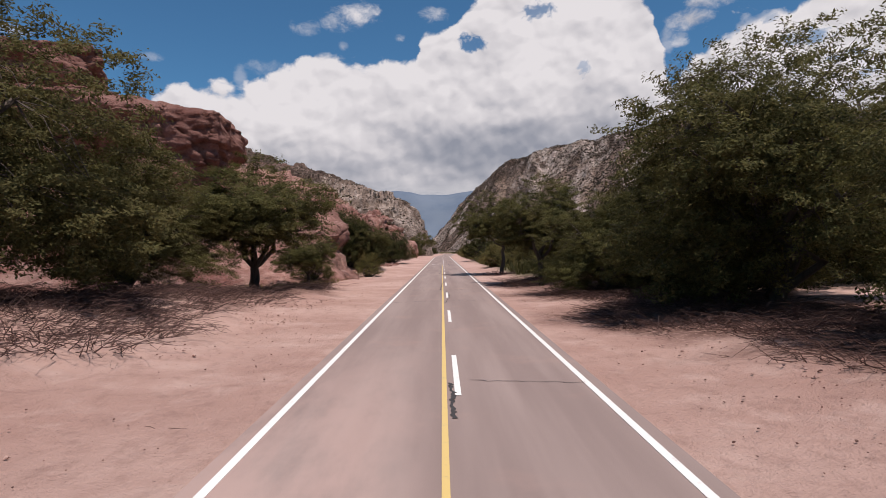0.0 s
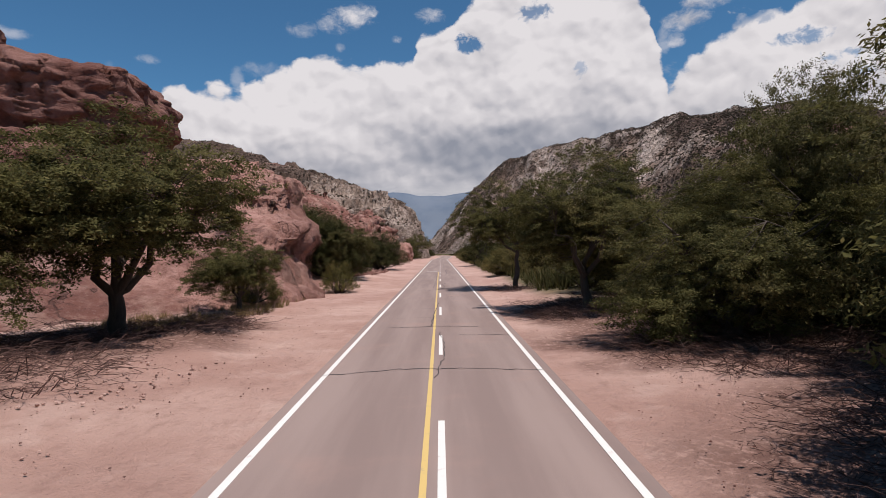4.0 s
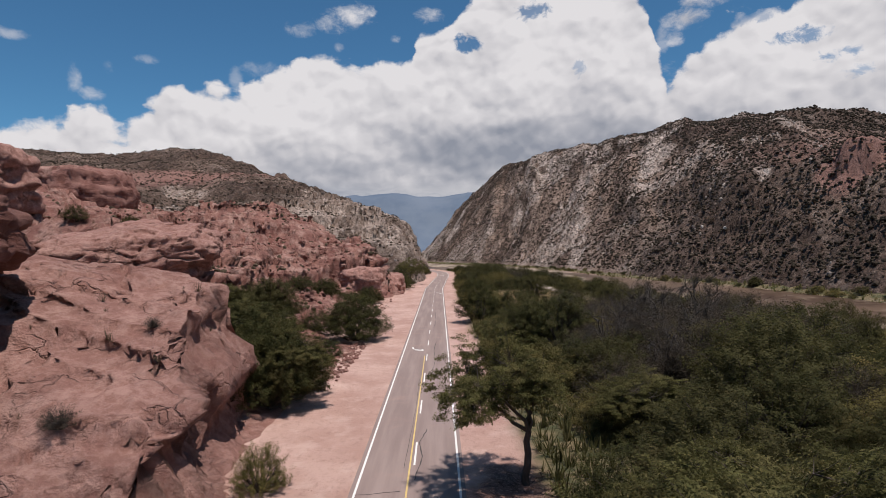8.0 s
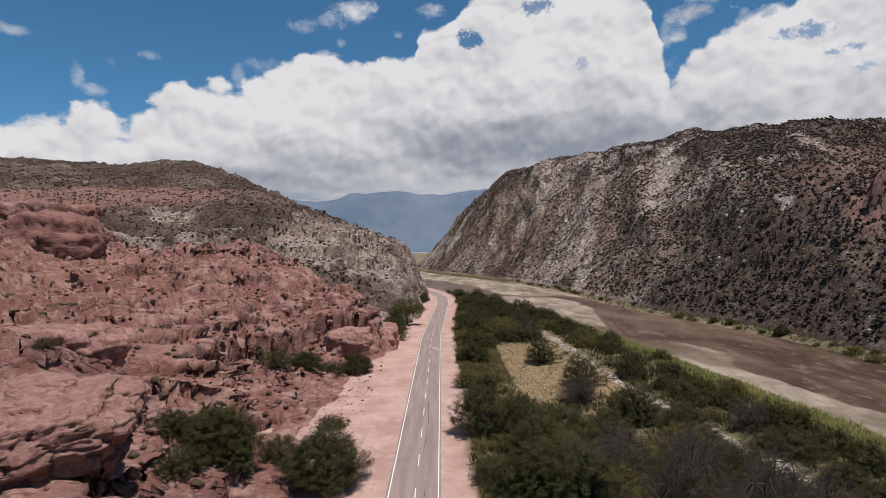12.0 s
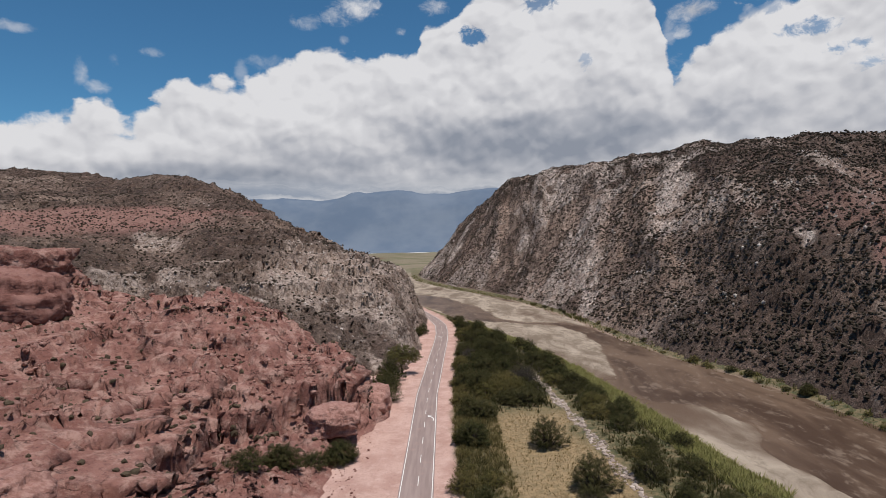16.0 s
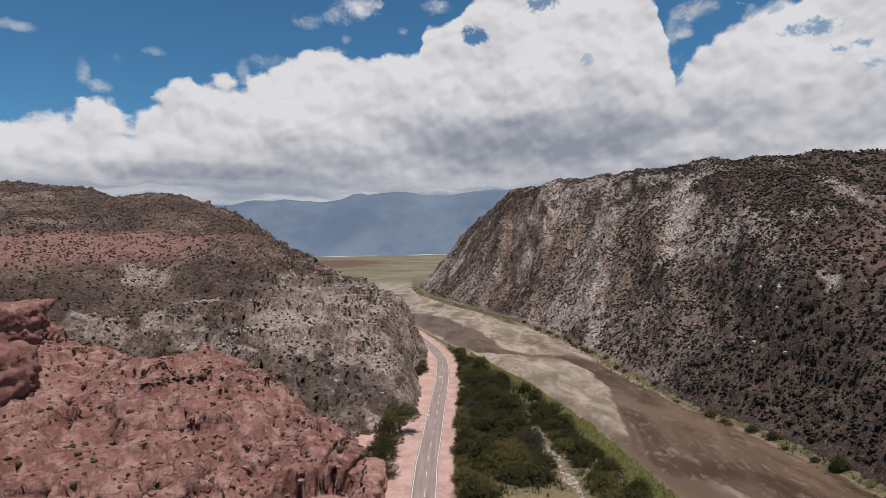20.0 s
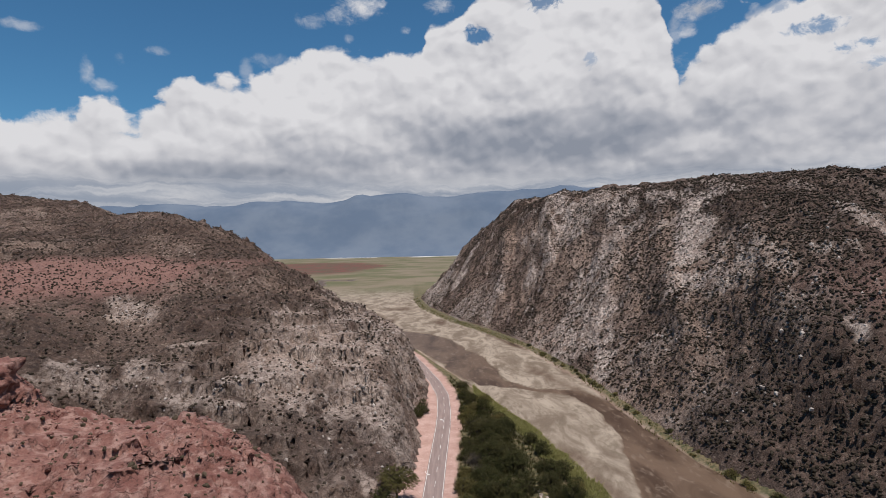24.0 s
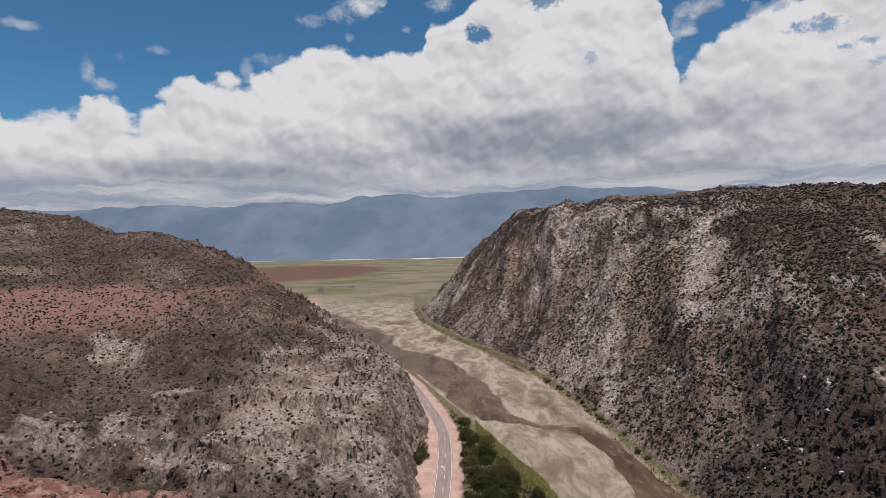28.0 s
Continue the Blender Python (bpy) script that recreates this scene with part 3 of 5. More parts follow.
def hill_right(x, y):
    d = line_distance(x, y, HILL_R)
    d = np.where(inside(x, y, HILL_R + [(900, -320)]), d, -d)
    wx, wy = x + 14 * fbm(x * .02, y * .02, 0, 3, 31), y + 14 * fbm(x * .02, y * .02, 0, 3, 33)
    rib = spurs(x, y)
    up = np.clip(d, -10, None) * np.where(d > 0, np.interp(y, [500, 780], [.97, 1.24]), 3.0)
    cap = np.interp(y - .45 * np.clip(x - 200, 0, None), [240, 300, 340, 370, 415, 470, 560, 900], [44, 53, 63, 73, 93, 112, 121, 142])
    z = smin(smin(up, np.interp(y, [450, 760], [44, 74]) + .45 * d, 24), cap + .02 * d + .06 * np.clip(d - 170, 0, 160) + 6 * fbm(x * .012, y * .012, 0, 3, 44), 24)
    z = z - 17 * np.exp(-((x - 182) / 13) ** 2 - ((y - 830) / 60) ** 2) - 14 * np.exp(-((x - 207) / 16) ** 2 - ((y - 736) / 30) ** 2) + 5 * np.exp(-((x - 164) / 12) ** 2 - ((y - 878) / 30) ** 2)
    small = ridged((wx - .29 * wy) / 12, wy / 90, 3, 42)
    crest = step(z, cap - 4, cap - 30)
    z = z - ((1 - rib) * 11 + (1 - small) * 4) * step(d, 4, 50) * (.35 + .65 * crest) + 6 * step(d, 10, 60)
    z = smax(z, dome(x, y, 168, 260, 13, 13, 20, 56, 4) - 2 * np.abs(fbm(x * .1, y * .1, 0, 3, 58)), 3)
    z = z + 3.2 * fbm(x * .06, y * .06, 0, 4, 51) * step(d, 0, 15) + 1.4 * fbm(x * .22, y * .22, 0, 3, 52) * step(d, 0, 6)
    gap, tall = cells((wx + .4 * wy) / 7, wy / 9, 54)
    rough = step(fbm(x * .03, y * .03, 0, 3, 56), -.35, .35) * step(d, 2, 12)
    z = z + rough * (1.9 * (tall - .5) - 1.2 * step(gap, .22, 0))
    gap, tall = cells(wx / 2.8, wy / 3.2, 57)
    z = z + (.4 + .6 * rough) * step(d, 0, 5) * (.9 * (tall - .5) - .45 * step(gap, .22, 0))
    return z + RIVER_Z


def hill_left(x, y):
    ring = HILL_L + [(-900, 1000)]
    d = line_distance(x, y, HILL_L)
    f = line_distance(x, y, FRONT_L)
    ok = inside(x, y, ring + FRONT_L[::-1][:-1])
    f1 = smin(2.4 * d, 27 + .49 * d, 8)
    f2 = smin(2 + .7 * f, 31 + .21 * f, 12)
    z = smin(smin(f1, f2, 8), 140 + .03 * d, 26) + 25 * np.exp(-((x + 175) / 75) ** 2 - ((y - 570) / 80) ** 2)
    z = z - 12 * np.exp(-((x + 72) / 20) ** 2 - ((y - 537) / 28) ** 2) - 5 * np.exp(-((x + 132) / 18) ** 2 - ((y - 580) / 22) ** 2)
    rib = ridged((y + .3 * x) / 44 + .3 * fbm(x * .03, y * .03, 0, 2, 63), x / 120, 4, 61)
    z = z - (1 - rib) * 9 * step(d, 4, 40) * step(f, 4, 40)
    z = z + 2.6 * fbm(x * .07, y * .07, 0, 4, 65) * step(np.minimum(d, f), 0, 15) + 1.1 * fbm(x * .28, y * .28, 0, 3, 66) * step(np.minimum(d, f), 0, 4)
    gap, tall = cells((x + .5 * y) / 8, (y - .3 * x) / 6, 67)
    rough = step(fbm(x * .03, y * .03, 0, 3, 68), -.4, .3) * step(np.minimum(d, f), 2, 9) * step(d, 130, 60)
    z = z + rough * (2.4 * (tall - .5) - 1.2 * step(gap, .22, 0))
    ledge = z * .16 + .8 * fbm(x * .03, y * .03, 0, 2, 168)
    part_up = ledge - np.floor(ledge)
    z = z + 4.0 * (step(part_up, .5, .72) - part_up) * step(d, 6, 20) * step(d, 120, 70) * step(fbm(x * .025, y * .025, 0, 2, 169), -.5, .1)
    spine = step(line_distance(x, y, [(-175, 560), (-140, 592), (-108, 575), (-92, 545)]), 22, 6)
    gap, tall = cells(x / 5, y / 5, 167)
    z = z + spine * (7 * (tall - .45) - 2 * step(gap, .2, 0))
    gap, tall = cells(x / 2.4, y / 2.7, 69)
    z = z + (.35 + .65 * rough) * step(np.minimum(d, f), 0, 4) * (1.0 * (tall - .5) - .5 * step(gap, .22, 0))
    return np.where(ok, z, -3.0 * np.minimum(d, f)) - .5


SCARPS = [  # edge (outer side to the right of its direction), drop, reach, undercut
    ([(-49, 208), (-45, 202), (-39, 203), (-34, 212), (-28, 215.5), (-20.5, 217.5), (-14, 223)], 4.6, 9, 2.6),
    ([(-50, 172), (-45, 175), (-42, 183), (-44, 193), (-49, 206)], 4.0, 7, 2.6),
    ([(-62, 150), (-52, 153), (-44, 150), (-38, 152), (-34, 158)], 3.0, 6, 2.2),
    ([(-88, 196), (-78, 190), (-70, 194), (-62, 190)], 3.0, 8, 2.2),
    ([(-60, 224), (-54, 220), (-47, 223), (-42, 221)], 2.2, 6, 1.8),
    ([(-75, 222), (-70, 215), (-64, 214)], 2.2, 6, 1.6),
    ([(-16.5, 60), (-15.2, 60.6), (-14.2, 61.9), (-12.2, 62.7)], .9, 2, 1.0),
    ([(-24, 63), (-21, 64.5), (-19, 64.2)], .6, 2, .6),
    ([(-17, 76), (-15, 77.5), (-13, 77.2)], .5, 2, .5)]


def scarp(x, y, pts):
    """Distance to the edge, 1 on its outer side (0 past its ends), and the way inwards."""
    best = np.full(np.shape(x), 1e9)
    outer, nx, ny = np.zeros(np.shape(x)), np.zeros(np.shape(x)), np.zeros(np.shape(x))
    length = sum(math.dist(a, b) for a, b in zip(pts, pts[1:]))
    run = 0.0
    for (ax, ay), (bx, by) in zip(pts, pts[1:]):
        l = math.dist((ax, ay), (bx, by))
        ux, uy = (bx - ax) / l, (by - ay) / l
        t = np.clip((x - ax) * ux + (y - ay) * uy, 0, l)
        d = np.hypot(x - ax - t * ux, y - ay - t * uy)
        s = (run + t) / length
        k = d < best
        side = step((x - ax) * uy - (y - ay) * ux, -.5, .5) * step(s, 0, .12) * step(s, 1, .88)
        best, outer = np.where(k, d, best), np.where(k, side, outer)
        nx, ny = np.where(k, -uy, nx), np.where(k, ux, ny)
        run += l
    return best, outer, nx, ny


def red_base(x, y):
    wx, wy = x + 2.2 * fbm(x * .09, y * .09, 0, 3, 71), y + 2.2 * fbm(x * .09, y * .09, 0, 3, 73)
    edge = at_y(wy, [(-24, 0), (-22, 45), (-13, 55), (-12, 90), (-15, 120), (-19, 150), (-17, 180), (-14, 215), (-13, 255), (-12, 300)])
    ramp = smin(.36 * (edge - wx), 40 + .02 * (edge - wx), 14) * (1 - .45 * step(wy, 215, 250) * step(wx, -75, -45)) * step(wy, 30, 55)
    z = ramp - .4
    slab = smin(.5 + .58 * (wy - 58) + .2 * (-11 - wx), 10.4 + .2 * (-11 - wx), 2.5)            # tilted pale slab beside the road
    slab = smin(slab, 5.0 * (np.interp(wy, [57, 60, 66, 75, 84], [-11.8, -11.5, -11.6, -13.6, -15.0]) - wx), 1.2)
    slab = smin(smin(slab, 3.0 * (84 + .25 * (-12 - wx) - wy), 2), 2.0 * (wx + 38), 3)
    z = smax(z, slab, 1.0)
    z = smax(z, dome(wx, wy, -47, 68, 14, 15, 0, 21.5, 3), 2)
    z = smax(z, dome(wx, wy, -34, 108, 9, 6, 20, 14, 3.5), 1.5)
    z = smax(z, dome(wx, wy, -31, 94, 13, 12, 0, 10.8, 4), 2)
    z = smax(z, dome(wx, wy, -52, 126, 18, 14, 0, 20, 3), 2)
    z = smax(z, dome(wx, wy, -110, 226, 20, 15, 15, 25, 4), 2)
    z = smax(z, dome(wx, wy, -76, 138, 16, 13, 0, 25, 3), 2)
    z = smax(z, dome(wx, wy, -72, 248, 56, 58, 0, 32, 2.4), 2)             # broad red massif
    z = smax(z, dome(wx, wy, -30, 229, 18, 21, 0, 18, 3), 2)
    z = smax(z, dome(wx, wy, -140, 268, 34, 26, 0, 44, 4), 2)
    return z


def hill_red(x, y):
    z = red_base(x, y)
    body = step(z, .2, 2.5) * (1 - .72 * step(x, -36, -30) * step(y, 92, 86) * step(y, 50, 54))
    thin = (1 - body) * step(z, .5, 2)
    z = z + body * (1.5 * fbm(x * .12, y * .12, 0, 4, 75) + 1.0 * (ridged(x * .11, y * .11, 4, 77) - .6))
    wx, wy = x + 1.6 * fbm(x * .25, y * .25, 0, 3, 85), y + 1.6 * fbm(x * .25, y * .25, 0, 3, 86)
    gap, tall = cells(wx / 9, wy / 6.5, 87)
    z = z + body * (1.9 * (tall - .5) - 1.5 * step(gap, .2, .0) * step(fbm(x * .05, y * .05, 0, 2, 89), -.4, .3))
    gap, tall = cells(wx / 2.6, wy / 2.1, 90)
    z = z + body * (.6 * (tall - .5) - .5 * step(gap, .2, .0)) * step(fbm(x * .07, y * .07, 0, 2, 93), -.4, .3)
    gap, tall = cells(wx / 1.1, wy / 1.0, 94)
    z = z + body * (.4 * (tall - .5) - .2 * step(gap, .22, .0)) * step(fbm(x * .1, y * .1, 0, 2, 96), -.4, .3)
    ledge = z * .3 + .9 * fbm(x * .05, y * .05, 0, 2, 79)
    part_up = ledge - np.floor(ledge)
    z = z + body * (step(part_up, .45, .75) - part_up) * 2.6 * step(fbm(x * .04, y * .04, 0, 2, 99), -.7, .1)
    seam = (z + .35 * x + .2 * y) * .6 + 1.2 * fbm(x * .06, y * .06, 0, 2, 160)
    part_up = seam - np.floor(seam)
    z = z + thin * (step(part_up, .5, .68) - part_up) * .5
    fine_seam = (z + .22 * x + .12 * y) * 1.7 + 1.5 * fbm(x * .12, y * .12, 0, 2, 161)
    part_up = fine_seam - np.floor(fine_seam)
    z = z + thin * (step(part_up, .55, .8) - part_up) * .16 * step(fbm(x * .12, y * .12, 0, 2, 162), -.4, .2)
    gap, tall = cells(wx / 5.5 + .3 * wy / 5.5, wy / 4, 163)
    gap2, tall2 = cells(wx / 1.5, wy / 1.2, 164)
    z = z + thin * (.22 * (tall2 - .5) - .18 * step(gap2, .15, 0)) * step(fbm(x * .15, y * .15, 0, 2, 166), -.3, .3)
    z = z + thin * (.5 * (tall - .5) - .8 * step(gap, .08, 0) * step(fbm(x * .2, y * .2, 0, 2, 165), -.1, .3))
    jx, jy = x + .6 * fbm(x * .4, y * .4, 0, 3, 191), y + .6 * fbm(x * .4, y * .4, 0, 3, 193)
    for pts, drop, reach, under in SCARPS:
        d, outer, nx, ny = scarp(jx, jy, pts)
        z = z - drop * outer * np.exp(-(d / reach) ** 2) * step(z, .2, 3)
    fade = step(y + .8 * np.clip(x + 72, 0, 60), 312, 272) * step(-x, 330, 240)
    return z * fade - 3 * (1 - fade)


def overhang(co):
    """Ledges: points of steep faces go in or out by layers of the rock."""
    gx, gy = steepness(co)
    g = np.hypot(gx, gy) + 1e-6
    layer = fbm(co[..., 2] * .55 + .2 * fbm(co[..., 0] * .1, co[..., 1] * .1, 0, 2, 83), co[..., 0] * .03, co[..., 1] * .03, 3, 81)
    out = np.clip(g - .3, 0, 1.8) * 1.8 * layer * (1 + .35 * step(np.hypot((co[..., 0] + 46) / 20, (co[..., 1] - 66) / 16), 1.15, .9))
    co = co.copy()
    co[..., 0] -= gx / g * out
    co[..., 1] -= gy / g * out
    x, y = co[..., 0].copy(), co[..., 1].copy()
    jx, jy = x + .6 * fbm(x * .4, y * .4, 0, 3, 191), y + .6 * fbm(x * .4, y * .4, 0, 3, 193)
    for pts, drop, reach, under in SCARPS:
        d, outer, nx, ny = scarp(jx, jy, pts)
        pull = under * outer * np.exp(-d / under)
        co[..., 0] += nx * pull
        co[..., 1] += ny * pull
    edge = np.interp(y, [57, 60, 66, 75, 84], [-11.8, -11.5, -11.6, -13.6, -15.0])
    face = step(x, edge - 1.2, edge - .2) * np.exp(-np.clip(x - edge, 0, None) / 1.2) * step(y, 57, 60) * step(y, 85, 82)
    co[..., 0] -= face * (1.5 * step(co[..., 2], 5.5, 3.0) + .7 * fbm(y * .5, co[..., 2] * .6, 0, 3, 195))
    return co


def jointed(amount, seed):
    """Moves steep rock sideways in upright blocks with open joints."""
    def move(co):
        gx, gy = steepness(co)
        g = np.hypot(gx, gy) + 1e-6
        along = (co[..., 1] * np.abs(gx) - co[..., 0] * gy * np.sign(gx)) / g
        along = along + 1.5 * fbm(co[..., 0] * .15, co[..., 1] * .15, co[..., 2] * .1 + .01, 2, seed + 5)
        gap, tall = cells(along / 4.2, co[..., 2] / 9.0, seed)
        gap2, tall2 = cells(along / 1.9, co[..., 2] / 3.4, seed + 3)
        out = step(g, .7, 1.5) * amount * (2.2 * (tall - .5) - 1.4 * step(gap, .16, 0) + 1.1 * (tall2 - .5) - .5 * step(gap2, .2, 0))
        co = co.copy()
        co[..., 0] -= gx / g * out
        co[..., 1] -= gy / g * out
        return co
    return move


BARE_R = [((134, 800), (123, 645), 10), ((205, 555), (160, 476), 12), ((150, 452), (147, 436), 7), ((122, 575), (93, 507), 12), ((111, 503), (98, 432), 10), ((40, 850), (18, 811), 10), ((88, 668), (80, 650), 7), ((172, 655), (160, 640), 6), ((158, 314), (154, 304), 4)]
BARE_L = [((-135, 308), (-73, 303), 9), ((-73, 303), (-60, 324), 10), ((-106, 333), (-95, 336), 5), ((-67, 366), (-50, 398), 6), ((-36, 352), (-28, 316), 8), ((-28, 316), (-13, 305), 8), ((-156, 383), (-132, 370), 7), ((-51, 323), (-44, 345), 6)]


def bare(x, y, spots_, seed):
    """Bare pale rock along short lines of the slope, with a torn outline."""
    out = np.zeros(np.shape(x))
    wx, wy = x + 7 * fbm(x * .06, y * .06, 0, 3, seed), y + 7 * fbm(x * .06, y * .06, 0, 3, seed + 4)
    for a, b, r in spots_:
        out = np.maximum(out, step(line_distance(wx, wy, [a, b]), r * 1.25, r * .45))
    return out * step(fbm(x * .14, y * .14, 0, 3, seed + 8), -.75, .05)


def pale_right(x, y, z):
    """Bare pale rock: on the ribs and on the cliffs at the foot."""
    d = line_distance(x, y, HILL_R)
    wx, wy = x + 14 * fbm(x * .02, y * .02, 0, 3, 31), y + 14 * fbm(x * .02, y * .02, 0, 3, 33)
    rib = spurs(x, y)
    streak = fbm((wx - .29 * wy) / 4.5, wy / 40, 0, 3, 141)
    foot = step(d, 55, 15) * step(fbm(wy / 45, x * .004, 0, 2, 143), -.3, .15) * step(y, 280, 440)
    m = step(.62 * rib + .25 * streak + .6 * fbm(x * .018, y * .018, 0, 2, 145) + .75 * fbm(x * .07, y * .05, 0, 3, 146), .42, .95) * step(d, 210, 150) * step(y, 300, 400) + .9 * foot
    return np.clip(np.maximum(.6 * m, bare(x, y, BARE_R, 201)) + .2 * step(streak, .3, .7), 0, 1)


def pale_left(x, y, z):
    d, f = line_distance(x, y, HILL_L), line_distance(x, y, FRONT_L)
    streak = fbm((x + .6 * y) / 6, (y - .4 * x) / 14, 0, 3, 151)
    cliff = step(d + 14 * fbm(x * .05, y * .05, 0, 3, 153), 90, 40) * step(z + 8 * fbm(x * .04, y * .04, 0, 3, 154), 54, 40)
    return np.clip(.85 * bare(x, y, BARE_L, 211) + .6 * cliff * step(.7 * streak + 1.1 * fbm(x * .028, y * .028, 0, 3, 155), -.1, .3) + .12 * cliff + .25 * step(streak + fbm(x * .02, y * .02, 0, 2, 156), .5, .9), 0, 1)


right_hill = sheet("hill_right", steps(-60, (240, 1.4), (520, 6), (900, 30)), steps(-320, (150, 12), (560, 1.3), (1010, 2.2), (1250, 14)), hill_right, M_GREY, jointed(.9, 171), keep=lambda X, Y, Z: Z > -6,
                   masks=(("steep", pale_right), ("soil", lambda x, y, z: np.clip(.3 + .6 * step(z + 10 * fbm(x * .03, y * .03, 0, 2, 147), 85, 115) + .5 * fbm(x * .025, y * .025, 0, 3, 148) + .6 * step(y, 430, 330) + .6 * step(x, 165, 215) * step(y, 620, 480) + .8 * step(x, 240, 300), 0, 1)), ("red", lambda x, y, z: np.maximum(step(np.hypot((x - 168) / 17, (y - 260) / 17), 1.15, .85), step(z + 14 * fbm(x * .02, y * .02, 0, 3, 95), 42, 56) * .45 * step(y - .45 * np.clip(x - 200, 0, None) + 25 * fbm(x * .03, y * .03, 0, 3, 96), 400, 340)))))
tagged(right_hill, "steep grey rocky hillside dotted with dark shrubs", "hill", kind="structure")
left_hill = sheet("hill_left", steps(-900, (-520, 20), (-200, 3), (-95, 1.4), (0, .9)), steps(100, (250, 6), (460, 1.0), (760, 2.4), (1000, 10)), hill_left, M_GREY, jointed(1.15, 181), keep=lambda X, Y, Z: Z > -6,
                  masks=(("steep", lambda x, y, z: .6 * pale_left(x, y, z)), ("soil", lambda x, y, z: np.clip(1.0 - .75 * pale_left(x, y, z) + .5 * fbm(x * .03, y * .03, 0, 3, 149), 0, 1)), ("red", lambda x, y, z: step(-x + 25 * fbm(x * .03, y * .03, 0, 3, 97), 120, 150) * step(np.abs(z - 63 + 5 * fbm(x * .02, y * .02, 0, 2, 98)), 12, 6))))
tagged(left_hill, "grey rocky hill with pale cliff beside the road", "hill", kind="structure")
red_hill = sheet("red_outcrop", steps(-330, (-120, 3), (-60, .9), (-30, .45), (-9, .28), (-4, .5)), steps(24, (54, .5), (88, .3), (125, .45), (270, .8), (310, 2)), hill_red, M_RED, overhang, keep=lambda X, Y, Z: Z > -3,
                 masks=(("slab", lambda x, y, z: step(x, -42, -34) * step(y, 120, 92) * step(y, 52, 56) * (.8 + .5 * fbm(x * .2, y * .2, 0, 3, 198))),
                        # first oval: varnished rock; second: shade painted on the slab's overhung face
                        ("varnish_shade", lambda x, y, z: np.clip(np.maximum(step(np.hypot((x + 46) / 19, (y - 66) / 15), 1.05, .85), step(np.hypot((x + 11.5) / 3.2, (y - 74) / 9), 1.1, .7) * step(z, 9.5, 7)) * (.75 + .6 * fbm(x * .15, y * .15, 0, 3, 197)), 0, 1)),))
tagged(red_hill, "layered red sandstone outcrop with ledges and hollows", "rock outcrop", kind="structure")


# ---- far range ----
def range_z(x, y):
    h = np.interp(x, [-4800, -3000, -2200, -1300, -500, 300, 900, 2000, 4800], [400, 440, 450, 455, 470, 475, 530, 500, 440])
    rise = step(y, 3900, 4750)
    return -6 + rise * (h + 34 * fbm(x * .003, y * .003, 0, 4, 101)) + 90 * rise * (ridged(x * .0022, y * .0012, 4, 103) - .75) * (1 - .5 * rise)


# distance haze is put into the range's pale blue base colours
M_HAZED_RANGE = material("haze_coloured_range", lambda k, P: k.mix(k.span(k.noise(P, .0025, 6, .6), .35, .65), (.105, .135, .18), (.145, .172, .21)), 1.0, spec=0)
far_range = sheet("mountain_range", steps(-4800, (4800, 60)), steps(3900, (4850, 40)), range_z, M_HAZED_RANGE)
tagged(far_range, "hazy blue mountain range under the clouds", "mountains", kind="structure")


# ---- things: helpers ----
def thing(name, place, label, category, group="", turn=0.0):
    e = new(name)
    e.matrix_basis = pose(*place, 0, 0, turn)
    return tagged(e, label, category, group)


def child(name, mesh, parent, label=""):
    ob = new(name, mesh)
    ob.parent = parent
    return tagged(ob, label)


def tubes(name, paths, mat, sides=5):
    """Tapered tubes: paths of (points, radii)."""
    co, q, base = [], [], 0
    for pts, rad in paths:
        pts = np.asarray(pts, float)
        tan = np.gradient(pts, axis=0)
        tan /= np.linalg.norm(tan, axis=1)[:, None] + 1e-9
        a = np.cross(tan, (.31, .95, .05))
        a /= np.linalg.norm(a, axis=1)[:, None] + 1e-9
        b = np.cross(tan, a)
        ang = np.linspace(0, 2 * math.pi, sides, endpoint=False)
        ring = a[:, None] * np.cos(ang)[None, :, None] + b[:, None] * np.sin(ang)[None, :, None]
        co.append((pts[:, None] + ring * np.asarray(rad)[:, None, None]).reshape(-1, 3))
        n = len(pts)
        i = base + np.arange(n - 1)[:, None] * sides + np.arange(sides)
        j = base + np.arange(n - 1)[:, None] * sides + (np.arange(sides) + 1) % sides
        q.append(np.stack([i, j, j + sides, i + sides], -1).reshape(-1, 4))
        base += n * sides
    return quads(name, np.concatenate(co), np.concatenate(q), mat)


